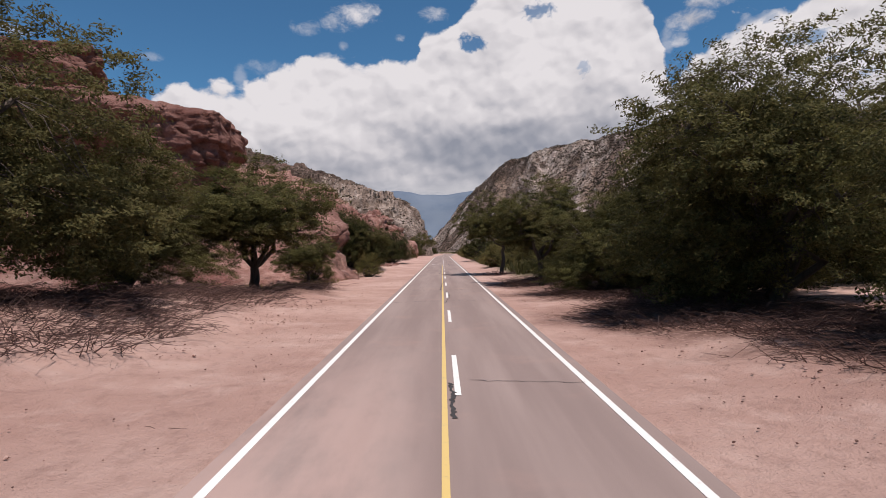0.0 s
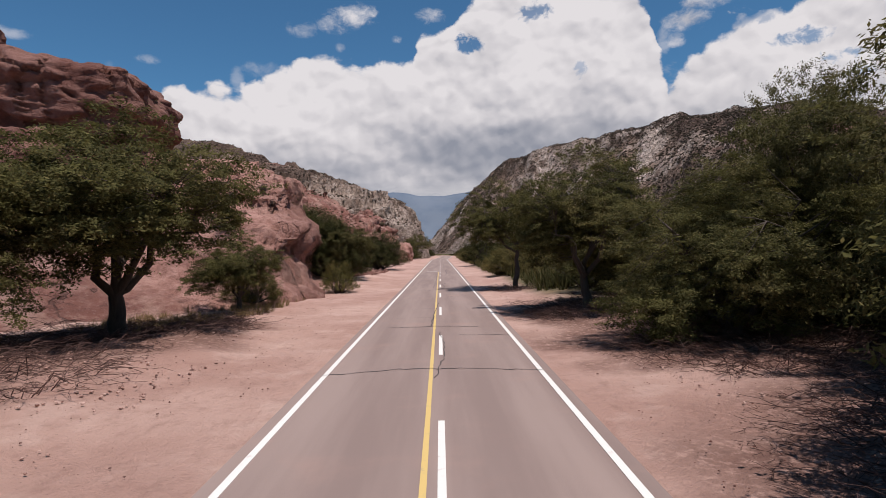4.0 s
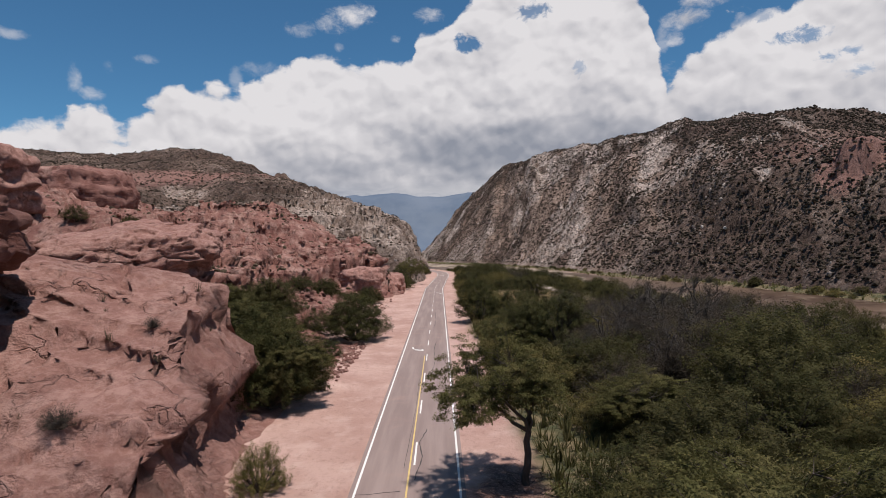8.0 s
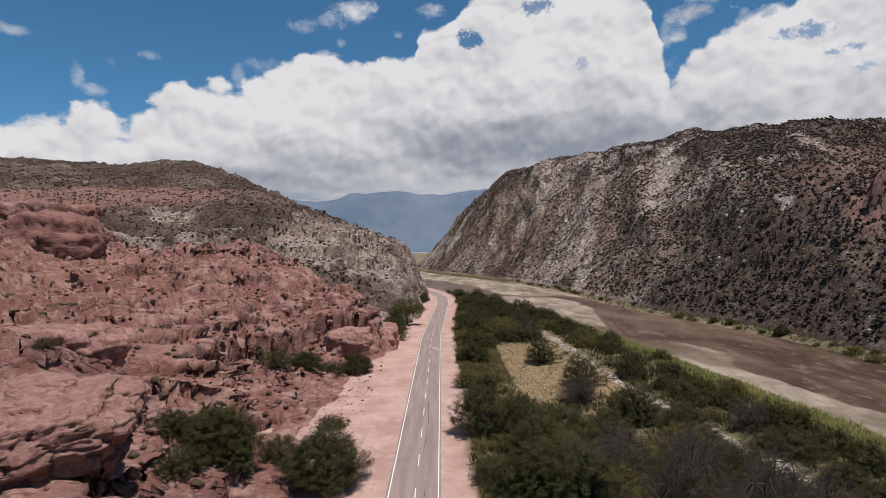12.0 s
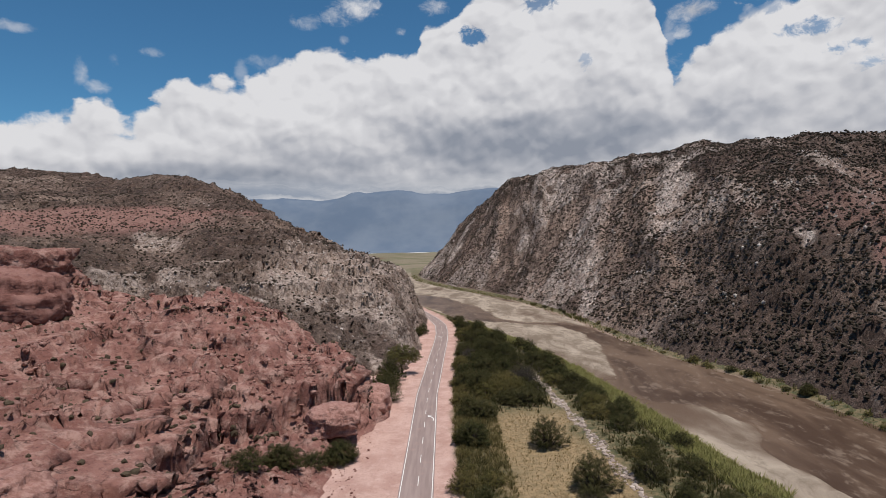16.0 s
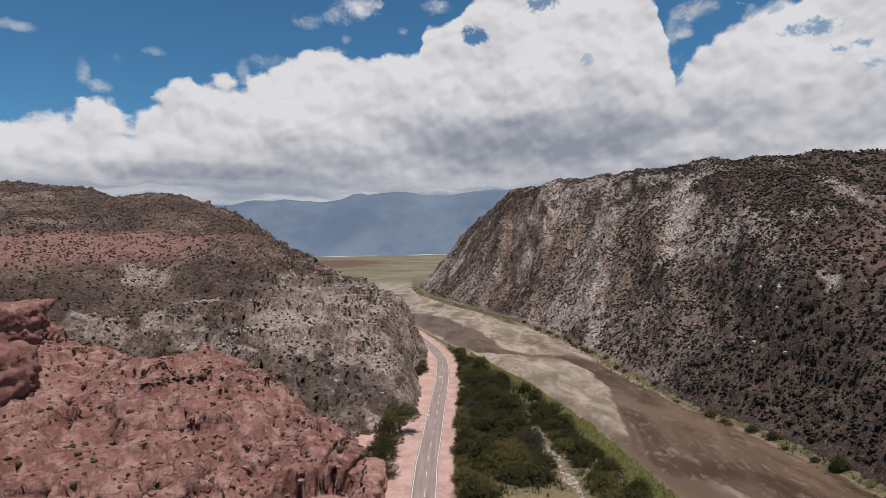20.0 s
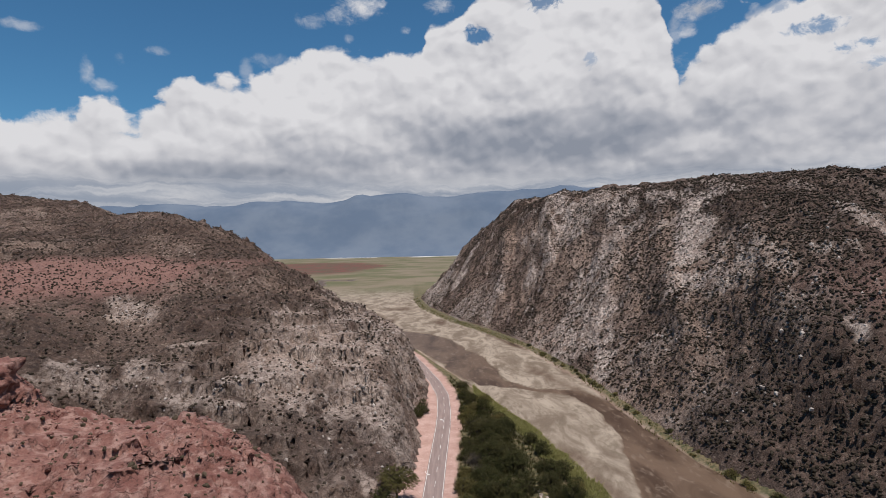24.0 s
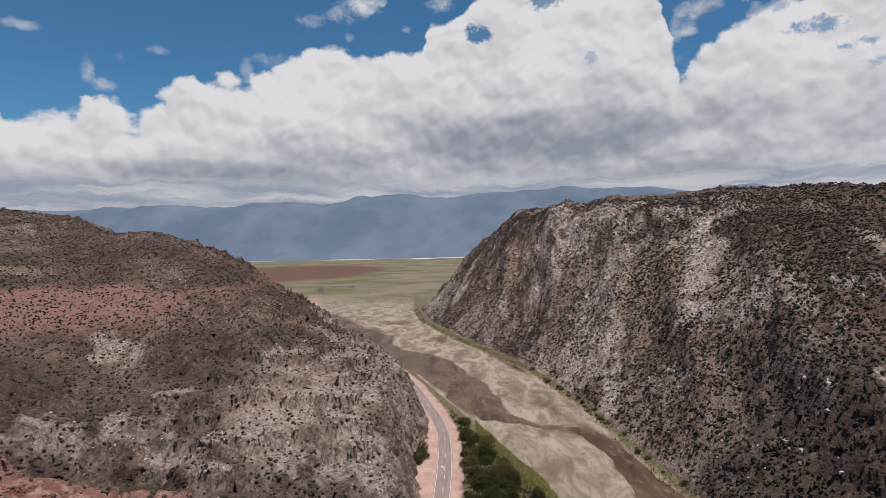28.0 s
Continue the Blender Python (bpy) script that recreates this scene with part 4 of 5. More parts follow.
def leaves(name, centres, per, spread, size, rng, mat, droop=.25, middle=None):
    """Feathery sprays at the given centres: each hangs outwards, its small leaves face up and out."""
    centres = np.asarray(centres, float)
    middle = centres.mean(0) if middle is None else np.asarray(middle, float)
    axis = centres - middle
    axis[:, 2] *= .5
    axis = axis / (np.linalg.norm(axis, axis=1)[:, None] + 1e-9) + rng.normal(0, .45, axis.shape)
    axis[:, 2] -= droop
    axis /= np.linalg.norm(axis, axis=1)[:, None]
    c, axis = np.repeat(centres, per, axis=0), np.repeat(axis, per, axis=0)
    off = rng.normal(0, 1, c.shape)
    off /= np.linalg.norm(off, axis=1)[:, None]
    off *= (rng.random(len(c)) ** .55)[:, None] * np.array(spread) * .75
    p = c + off + axis * (rng.uniform(-.6, 1.0, len(c)) * max(spread))[:, None]
    n = axis * .55 + (0, 0, .8) + rng.normal(0, .48, c.shape)
    n /= np.linalg.norm(n, axis=1)[:, None]
    d = np.cross(n, axis * .5 + rng.normal(0, .8, c.shape))
    d /= np.linalg.norm(d, axis=1)[:, None] + 1e-9
    w = np.cross(n, d)
    s = size * (.6 + .8 * rng.random(len(c)))[:, None]
    v = np.stack([p - d * s * .5, p + w * s * .19, p + d * s * .5, p - w * s * .19], 1).reshape(-1, 3)
    return quads(name, v, np.arange(len(v)).reshape(-1, 4), mat, False)


def limb(a, b, rng, sag=0.0, n=6, wob=.1):
    a, b = np.asarray(a, float), np.asarray(b, float)
    t = np.linspace(0, 1, n)[:, None]
    p = a + (b - a) * t
    k = np.linalg.norm(b - a)
    p[1:-1] += rng.normal(0, wob * k / 3, (n - 2, 3))
    p[:, 2] += sag * k * np.sin(t[:, 0] * math.pi)
    return p


def tree_meshes(seed, h, r, clear, clusters, per, size, mat, stems=1, shift=0.0, bark=None):
    """A spreading thorn tree: forked trunk, limbs, twigs and a crown of leaf sprays from height clear to h."""
    rng = np.random.default_rng(seed)
    fork = max(.7, clear * .75)
    stem, limbs, wood, heads = [], [], [], []
    mid = (clear + h) / 2
    lobes = [(0.0, 0.0, h - .32 * r, .36 * r)]
    for _ in range(24):
        a, q, lr = rng.uniform(0, 2 * math.pi), r * math.sqrt(rng.random()) * .78, rng.uniform(.24, .42) * r
        roof = h * (1 - .36 * (q / r) ** 2)
        lobes.append((q * math.cos(a), q * math.sin(a), rng.uniform(min(clear + .4 * lr, roof - .6 * lr), roof - .6 * lr), lr))
    weight = np.array([l[3] ** 2 for l in lobes])
    weight /= weight.sum()
    pts = []
    while len(pts) < clusters:
        ox, oy, oz, lr = lobes[rng.choice(len(lobes), p=weight)]
        u = rng.normal(0, 1, 3)
        u[2] += .25
        u /= np.linalg.norm(u)
        k = rng.uniform(.72, 1.12) if rng.random() < .85 else rng.uniform(.3, .8)
        z = oz + u[2] * lr * k * .8
        if z > clear * .85:
            pts.append((ox + u[0] * lr * k + shift, oy + u[1] * lr * k, z))
    pts = np.array(pts)
    for s in range(stems):
        a = rng.uniform(0, 2 * math.pi)
        foot = np.array([.25 * s * math.cos(a), .25 * s * math.sin(a), -.15])
        top = np.array([.3 * math.cos(a), .3 * math.sin(a), fork])
        stem.append((limb(foot, top, rng, n=6, wob=.14 if clear < 2 else .05), np.linspace(.05 * r + .06, .036 * r + .03, 6)))
        for b in range(5):
            a = rng.uniform(0, 2 * math.pi)
            e = np.array([shift + math.cos(a) * r * rng.uniform(.35, .7), math.sin(a) * r * rng.uniform(.35, .7), rng.uniform(mid * .8, h * .8)])
            limbs.append((limb(top, e, rng, .12, 7, .16), np.linspace(.028 * r + .02, .015 + .004 * r, 7)))
            heads += list(limbs[-1][0][2:])
    heads = np.array(heads)
    for p in pts[:: max(1, len(pts) // (420 if bark else 200))]:
        near = heads[np.argmin(((heads - p) ** 2).sum(1))]
        wood.append((limb(near, p, rng, .05, 4, .14), np.linspace(.022, .006, 4)))
    spray = (.05 * r + .2, .05 * r + .2, .02 * r + .1)
    bark = bark or M_BARK
    return [("trunk", tubes("trunk", stem, bark, 7))] + [("limb", tubes("limb", [l], bark)) for l in limbs] + [("branchwork", tubes("branchwork", wood, bark, 4)), ("crown", leaves("crown", pts, per, spray, size, rng, mat, .3, (shift, 0, mid * .8)))]


def bush_meshes(seed, h, r, clusters, per, size, mat, bare=0.0):
    rng = np.random.default_rng(seed)
    pts, wood = [], []
    while len(pts) < clusters:
        u = rng.normal(0, 1, 3)
        u[2] = abs(u[2])
        u /= np.linalg.norm(u)
        k = rng.uniform(.55, 1.0)
        lump = .92 + .1 * math.sin(3 * math.atan2(u[1], u[0]) + seed) + .08 * math.sin(7 * math.atan2(u[1], u[0]) + 2 * seed)
        pts.append((u[0] * r * k * lump, u[1] * r * k * lump, .12 * h + u[2] * .85 * h * k))
    pts = np.array(pts)
    for p in pts[:: max(1, len(pts) // (34 + int(160 * bare)))]:
        wood.append((limb((.1 * p[0], .1 * p[1], -.1), p, rng, .06, 5, .12), np.linspace((.035 + .01 * h) * (1 - .62 * bare), .008 - .005 * bare, 5)))
    return [("trunk", tubes("trunk", wood, M_BARK if not bare else M_DEAD, 4)), ("foliage", leaves("foliage", pts, per, (.07 * r + .08, .07 * r + .08, .07 * r + .08), size, rng, mat, -.35, (0, 0, .1 * h)))]


M_STONE = material("pale_stone", lambda k, P: k.mix(island(k), (.22, .165, .135), (.46, .37, .305)), .95)
M_CRAG = material("crag_stone", lambda k, P: k.mix(island(k), (.15, .112, .09), (.52, .44, .375)), .95)
M_LEDGE = leafy("ledge_leaf", (.07, .05, .032), (.14, .105, .066), (.18, .13, .085))
M_DEAD = material("dead_wood", lambda k, P: k.mix(k.noise(P, 3, 4), (.05, .04, .034), (.115, .096, .083)), .95)


def plant(protos, name, label, category, group, places, rng, spin=6.28):
    """Copies of the prototypes at (x, y, z, scale, height factor, prototype)."""
    made = {}
    for x, y, z, s, f, which in places:
        m = Matrix.LocRotScale((x, y, z), Euler((0, 0, rng.uniform(0, spin))), (s, s, s * f))
        if which not in made:
            e = thing(name, (0, 0, 0), label, category, group)
            trunk = None
            for part_name, me in protos[which]:
                ob = child(part_name, me, trunk if part_name in ("limb", "branchwork") else e)
                trunk = ob if part_name == "trunk" else trunk
                if part_name == "branchwork":
                    tagged(ob, kind="stuff")
            e.matrix_basis = m
            made[which] = e
        else:
            o = copy_thing(made[which], Matrix.Identity(4))
            o.matrix_basis = m


BIG = [tree_meshes(1, 10, 6, .7, 1700, 110, .13, M_LEAF, 3), tree_meshes(2, 10, 6, .7, 1700, 110, .13, M_LEAF, 2)]
UMB = [tree_meshes(5, 9, 4.8, 3.6, 800, 100, .125, M_LEAF, 1), tree_meshes(6, 8.5, 4.6, 2.1, 1150, 105, .125, M_LEAF, 1),
       tree_meshes(7, 9.6, 4.0, 4.3, 750, 100, .125, M_LEAF, 1, -1.6)]
BUSH = [bush_meshes(11, 3, 2.2, 420, 60, .085, M_BUSH), bush_meshes(12, 2.4, 2.4, 420, 60, .085, M_BUSH), bush_meshes(13, 3.4, 2.0, 420, 60, .085, M_BUSH),
        bush_meshes(14, 2.8, 2.2, 340, 26, .075, M_SCRUB, 1.0), bush_meshes(15, 3.2, 2.2, 1000, 70, .075, M_BUSH),
        bush_meshes(16, 2.6, 2.2, 400, 60, .085, M_OLIVE), bush_meshes(17, 2.2, 2.3, 400, 60, .085, M_OLIVE)]
rngp = np.random.default_rng(77)


def gz(x, y):
    return float(max(ground_z(np.array(x, float), np.array(y, float)), hill_red(np.array(x, float), np.array(y, float)), hill_left(np.array(x, float), np.array(y, float))))


def spots(rows, which):
    return [(x, y, gz(x, y) - .05, s, f, w) for (x, y, s, f), w in zip(rows, which)]


plant(BIG, "thorn_tree", "large spreading thorn tree with drooping green crown", "tree", "roadside trees",
      spots([(-19, 24, 1.4, .92), (15.5, 14, .95, .9), (13.8, 25.3, 1.24, .96), (18.5, 33, 1.1, 1.1), (21, 45, 1.0, .9), (10.9, 38.5, .82, .84), (-16.8, 32.5, .95, .82), (15, 41.5, .72, 1.5)], [0, 1, 1, 0, 1, 0, 1, 0]), rngp)
plant(UMB, "thorn_tree", "thorn tree with dark trunk and feathery crown on sand", "tree", "roadside trees",
      spots([(8.1, 48.4, 1.0, 1.02), (-13.0, 41.5, 1.42, .8), (-11.8, 52.5, .62, .9), (-12.0, 86.5, .95, .9), (-17, 92, 1.15, .85), (-20.5, 97, .5, .6), (17, 52, 1.15, .8), (-9.6, 278, 1.3, .95), (13.5, 58, .9, .75), (16.5, 76, .9, .7)], [1, 1, 1, 1, 1, 1, 1, 0, 1, 1]), rngp)
plant(UMB, "thorn_tree", "thorn tree with bare dark trunk and flat crown over the verge", "tree", "roadside trees", spots([(6.9, 68.9, 1.0, 1.0)], [2]), rngp, .1)
plant(BUSH, "bush", "rounded green bush beside the red rocks", "bush", "bushes below the rocks",
      spots([(-11.3, 126, 2.7, .85), (-12.2, 56.5, .95, 1.1), (-14, 99, 1.6, .9), (-13.2, 86, 2.2, 1.1), (-16.5, 91, 3.0, .9), (-20.0, 97, 1.7, .6), (-12, 92, 1.9, 1.0), (-25, 128, 2.5, .85), (-18.5, 133, 1.6, .8), (-15, 150, 1.3, .8), (-17, 194, 1.9, .8), (-22, 190, 1.8, .8),
             (-27, 184, 2.0, .8), (-32, 178, 1.8, .8), (-11.5, 241, 2.1, .8), (-14, 256, 2.6, .9), (-13, 268, 2.6, 1.0), (-13.5, 262, 2.0, 1.0), (-6.5, 372, 2.0, .9), (-6.2, 381, 1.5, 1.0), (-8, 366, 1.5, .9), (-29, 133, 2.3, .8), (-13, 112, 1.2, .7), (-33, 131, 1.5, .8), (-27.5, 122, 1.7, .8), (-23, 126, 1.8, .8), (-16.7, 63.6, .55, .8), (-16, 71.8, .3, 1.0), (-51, 121, 1.0, .9), (-44, 123, .7, .9), (-8.7, 69.2, .85, 1.35)],
            [4, 6, 2, 4, 4, 2, 0, 4, 0, 1, 4, 1, 4, 1, 0, 1, 2, 0, 1, 2, 0, 1, 2, 0, 1, 2, 3, 3, 0, 1, 5]), rngp)


# ---- thicket between road and river ----
def scatter(n, x0, x1, y0, y1, density, gap, seed):
    rng = np.random.default_rng(seed)
    out = []
    tries = 0
    while len(out) < n and tries < 60 * n:
        tries += 1
        x, y = rng.uniform(x0, x1), rng.uniform(y0, y1)
        if rng.random() < density(x, y):
            g = gap * rng.uniform(.7, 1.2)
            if all((x - a) ** 2 + (y - b) ** 2 > g * g for a, b in out):
                out.append((x, y))
    return out


STONES = [(48.5, 122), (46.5, 138), (44, 153), (41, 180), (40.4, 208), (38.8, 234), (36.3, 272), (35, 290)]


def thicket(x, y):
    r, bank = x - float(road_x(y)), float(at_y(y, RIVER_L))
    if r < 8.6 or (y < 64 and x < 13.5) or (y < 88 and r < 10.8) or x > bank - 8.5 + 4 * math.sin(y * .31) * math.sin(y * .117) or any(math.hypot(x - a, y - b) < 3 for a, b in TREES_R):
        return 0
    if y > 122 and abs(x - float(at_y(y, STONES))) < 3.6:
        return 0
    if y < 150:
        return .95 if x < bank - 16 else .5
    if y > 285:
        return .9
    if abs(x - float(at_y(y, STONES))) < 3.6:
        return 0
    if x > 45:
        return .9
    if y < 215:
        return (.6 if y < 180 else .9) if r < 15 else (.5 if x > 29 and y < 178 else .012)
    return .9 if r < 14 + 2 * math.sin(y * .12) else (.02 if y < 236 else .75)


places = []
for x, y in scatter(285, 7, 76, 40, 440, thicket, 4.1, 5):
    near_road = x - float(road_x(y)) < 12
    s = float(np.clip(rngp.normal(1.95, .5), .9, 3.0)) * (.75 if near_road else 1) * (.7 if x > 46 else 1) * (1.15 if y < 150 else 1)
    q = rngp.random()
    if math.hypot((x - 30) / 14, (y - 108) / 20) < 1 and q < .5:
        w = 3
    elif q > (.45 if near_road else .8):
        w = 5 + int(rngp.integers(2))
    else:
        w = 3 if q < .05 else int(rngp.integers(3))
    places.append((x, y, float(ground_z(np.array(x), np.array(y))) - .05, s, float(rngp.uniform(.65, 1.0)), w))
M_GREYBARK = material("grey_bark", lambda k, P: k.mix(k.noise(P, 2, 4), (.04, .033, .028), (.1, .084, .072)), .95)
GREY_TREE = [tree_meshes(8, 7.5, 4.4, 1.0, 620, 44, .085, M_SCRUB, 3, bark=M_GREYBARK)]
plant(GREY_TREE, "thorn_tree", "grey half-bare thorn tree standing in the thicket", "tree", "grey trees", [(x, y, -.1, a, b, 0) for x, y, a, b in ((21, 100, 1.0, 1.2), (27, 97, 1.1, 1.3), (33, 104, 1.15, 1.35), (38, 97, .9, 1.2), (26, 110, 1.0, 1.25), (31, 117, 1.1, 1.25), (37, 113, 1.0, 1.3), (42, 110, 1.0, 1.1), (23, 90, .9, 1.1), (20, 118, .8, .9), (36, 126, .9, 1.1), (29, 129, .9, .9), (22, 129, .8, .8), (46, 102, .8, 1.0))], rngp)
plant(BUSH, "bush", "dense olive green bush of the roadside thicket", "bush", "riverside thicket", places, rngp)


rows = []
for y in np.sort(rngp.uniform(0, 1, 78)) ** 1.2 * 440 + 120:
    x = float(at_y(y, RIVER_R)) + rngp.uniform(1.2, 6)
    rows.append((x, float(y), float(rngp.uniform(.35, 1.15)) * (1.3 if y < 300 else 1), float(rngp.uniform(.6, .9)), int(rngp.choice([0, 1, 2, 5, 5, 6]))))
plant(BUSH, "bush", "small green bush on the far river bank", "bush", "far bank bushes", [(x, y, float(ground_z(np.array(x), np.array(y))) - .1, a, b, w) for x, y, a, b, w in rows], rngp)


# ---- scrub on the slopes ----
def blobs(name, places, sizes, rng, mat, label, category, flat=.62, light=False, rough=.22):
    bm = bmesh.new()
    bmesh.ops.create_icosphere(bm, subdivisions=1, radius=1)
    if light:
        bmesh.ops.delete(bm, geom=[v for v in bm.verts if v.co.z < -.6], context="VERTS")
        bm.verts.ensure_lookup_table()
        bm.verts.index_update()
    v0 = np.array([v.co[:] for v in bm.verts])
    f0 = np.array([[v.index for v in f.verts] for f in bm.faces])
    bm.free()
    n = len(places)
    v = v0[None] * (1 + rng.normal(0, rough, (n, len(v0), 1))) * np.asarray(sizes)[:, None, None] * np.array([1, 1, flat])
    v = v + np.asarray(places)[:, None]
    f = f0[None] + (np.arange(n) * len(v0))[:, None, None]
    ob = new(name, quads(name, v.reshape(-1, 3), f.reshape(-1, 3), mat, False))
    return tagged(ob, label, category, kind="stuff")


def on_slope(zf, n, x0, x1, y0, y1, ok, seed):
    rng = np.random.default_rng(seed)
    x, y = rng.uniform(x0, x1, n), rng.uniform(y0, y1, n)
    z = zf(x, y)
    k = ok(x, y, z, rng.random(n))
    return np.stack([x, y, z], -1)[k], rng


def beside(zf, n, y0, y1, wide, ok, seed):
    """Places on the far slope, counted in from its foot."""
    rng = np.random.default_rng(seed)
    y = rng.uniform(y0, y1, n)
    x = at_y(y, HILL_R[:13]) + wide * rng.random(n)
    z = zf(x, y)
    k = ok(x, y, z, rng.random(n))
    return np.stack([x, y, z], -1)[k], rng


p, rng = beside(hill_right, 105000, 165, 955, 225, lambda x, y, z, r: (z > 1) & (r < .45 + .75 * vnoise(x * .05, y * .05, 0, 111) - .7 * pale_right(x, y, z)), 3)
blobs("hillside_scrub", p + (0, 0, .25), .34 + .6 * rng.random(len(p)) ** 1.9, rng, M_SCRUB, "dark dry shrubs dotted over the grey slope", "shrubs", .8, True, .15)
p, rng = on_slope(hill_right, 26000, 290, 620, 380, 900, lambda x, y, z, r: z > 60, 12)
blobs("hillside_scrub", p + (0, 0, .25), .5 + .9 * rng.random(len(p)) ** 1.9, rng, M_SCRUB, "dark dry shrubs over the top of the grey hill", "shrubs", .8, True, .15)
p, rng = on_slope(hill_left, 70000, -480, -4, 200, 760, lambda x, y, z, r: (z > 1) & (z > hill_red(x, y)) & (r < .32 + .75 * vnoise(x * .04, y * .04, 0, 113) + .35 * step(z, 50, 62) - .2 * pale_left(x, y, z)), 4)
blobs("hillside_scrub", p + (0, 0, .2), .25 + .5 * rng.random(len(p)) ** 1.8, rng, M_SCRUB, "dark dry shrubs dotted over the rocky hill", "shrubs", .8, True, .15)
p, rng = on_slope(hill_red, 6500, -180, -12, 50, 285, lambda x, y, z, r: (z > 1.5) & (z > hill_left(x, y)) & ((y > 118) | (x < -50)) & (r < .2 + .7 * vnoise(x * .06, y * .06, 0, 115)), 6)
blobs("ledge_scrub", p + (0, 0, .12), .24 + .6 * rng.random(len(p)) ** 1.8, rng, M_LEDGE, "small dry shrubs growing on red sandstone ledges", "shrubs", .85)


p, rng = on_slope(hill_red, 30000, -170, -9, 52, 285, lambda x, y, z, r: (z > .6) & (z > hill_left(x, y)) & (r < .08 + .75 * step(fbm(x * .06, y * .06, 0, 3, 117), -.2, .6)) & ((x < -34) | (y > 90)), 8)
blobs("loose_blocks", p, .14 + .95 * rng.random(len(p)) ** 4, rng, M_RED, "broken red sandstone blocks lying on the ledges", "stones", .75)
p, rng = on_slope(hill_left, 9000, -160, -4, 270, 560, lambda x, y, z, r: (z > 1) & (z > hill_red(x, y)) & (r < .9 * pale_left(x, y, z)), 9)
blobs("loose_blocks", p, .15 + .55 * rng.random(len(p)) ** 3, rng, M_CRAG, "broken grey rock on the cliff", "stones", 1.1)
p, rng = beside(hill_right, 40000, 165, 955, 150, lambda x, y, z, r: (z > 1) & (r < .9 * pale_right(x, y, z)), 10)
blobs("loose_blocks", p, .25 + .75 * rng.random(len(p)) ** 3, rng, M_CRAG, "broken pale rock standing out of the slope", "stones", 1.2)


# ---- undergrowth and grass ----
def tufts(name, places, sizes, rng, mat, label, category, per=7, lean=.45, wide=.07):
    """Tufts of upright blades."""
    p = np.repeat(np.asarray(places), per, axis=0)
    s = np.repeat(np.asarray(sizes), per) * rng.uniform(.6, 1.2, len(p))
    a = rng.uniform(0, 2 * math.pi, len(p))
    out = np.stack([np.cos(a), np.sin(a), np.zeros(len(p))], -1)
    side = np.stack([-np.sin(a), np.cos(a), np.zeros(len(p))], -1)
    foot = p + out * (s * .35 * rng.random(len(p)))[:, None]
    tip = foot + out * (s * lean * rng.random(len(p)))[:, None] + np.array([0, 0, 1.0]) * s[:, None]
    w = side * (s * wide)[:, None]
    v = np.stack([foot - w, foot + w, tip + w * .25, tip - w * .25], 1).reshape(-1, 3)
    ob = new(name, quads(name, v, np.arange(len(v)).reshape(-1, 4), mat, False))
    return tagged(ob, label, category, kind="stuff")


M_DRYGRASS = leafy("dry_grass", (.17, .12, .052), (.27, .19, .088), (.31, .225, .11))
M_GREENGRASS = leafy("green_grass", (.14, .14, .04), (.33, .32, .105), (.38, .31, .14))


M_REED = leafy("reed_grass", (.07, .07, .022), (.2, .19, .06), (.26, .2, .085))
M_VERGE = leafy("verge_grass", (.085, .072, .026), (.2, .165, .062), (.27, .2, .09))


def strip(n, x0, x1, y0, y1, ok, seed):
    rng = np.random.default_rng(seed)
    x, y = rng.uniform(x0, x1, n), rng.uniform(y0, y1, n)
    k = ok(x, y, rng.random(n))
    x, y = x[k], y[k]
    return np.stack([x, y, ground_z(x, y) - .03], -1), rng


p, rng = strip(30000, 7, 75, 45, 480, lambda x, y, r: ((y > 62) | (x > 13)) & (x - road_x(y) > 7.4 + 1.2 * vnoise(x * .3, y * .3, 0, 121)) & (x < at_y(y, RIVER_L) - 6) & (r < .25 + .9 * vnoise(x * .12, y * .12, 0, 123)) & (dry_patch(x, y) < r) & ~((np.abs(x - at_y(y, STONES)) < 2.4) & (y < 290) & (y > 120)), 21)
tufts("undergrowth", p, .5 + .9 * rng.random(len(p)), rng, M_BUSH, "low green and dry undergrowth between the bushes", "undergrowth", 10, 1.1, .065)
p, rng = strip(10000, 6.5, 19, 82, 300, lambda x, y, r: (x - road_x(y) > 7.2 + 1.5 * vnoise(x * .3, y * .3, 0, 128)) & (r < 1.1 * vnoise(x * .09, y * .09, 0, 129)), 27)
tufts("verge_grass", p, .4 + .8 * rng.random(len(p)), rng, M_VERGE, "olive and straw coloured tall grass along the verge", "grass", 14, 1.2, .05)
p, rng = strip(16000, 14, 44, 150, 290, lambda x, y, r: (r < dry_patch(x, y) * .9), 22)
tufts("dry_grass", p, .14 + .26 * rng.random(len(p)) ** 2, rng, M_DRYGRASS, "straw coloured dry grass patch", "grass", 7, 1.2, .1)
p, rng = strip(85000, 20, 82, 40, 480, lambda x, y, r: np.abs(x - at_y(y, RIVER_L) + 2.0 + 2.5 * vnoise(x * .1, y * .1, 0, 125)) < 5.4, 23)
tufts("bank_grass", p, .5 + .7 * rng.random(len(p)), rng, M_GREENGRASS, "bright green reeds along the river bank", "grass", 8, 1.4, .1)
p, rng = strip(60000, -45, 125, 120, 960, lambda x, y, r: (np.abs(x - at_y(y, RIVER_R) - 2.4) < 3.6) & (r < 1.3 * vnoise(x * .1, y * .06, 0, 126)), 24)
tufts("bank_grass", p, .5 + 1.1 * rng.random(len(p)) ** 2, rng, M_REED, "green and olive reeds along the far bank", "grass", 8, .9)
p, rng = on_slope(hill_red, 900, -60, -11, 58, 125, lambda x, y, z, r: (z > 1.5) & (r < .1 + .25 * vnoise(x * .1, y * .1, 0, 116)), 26)
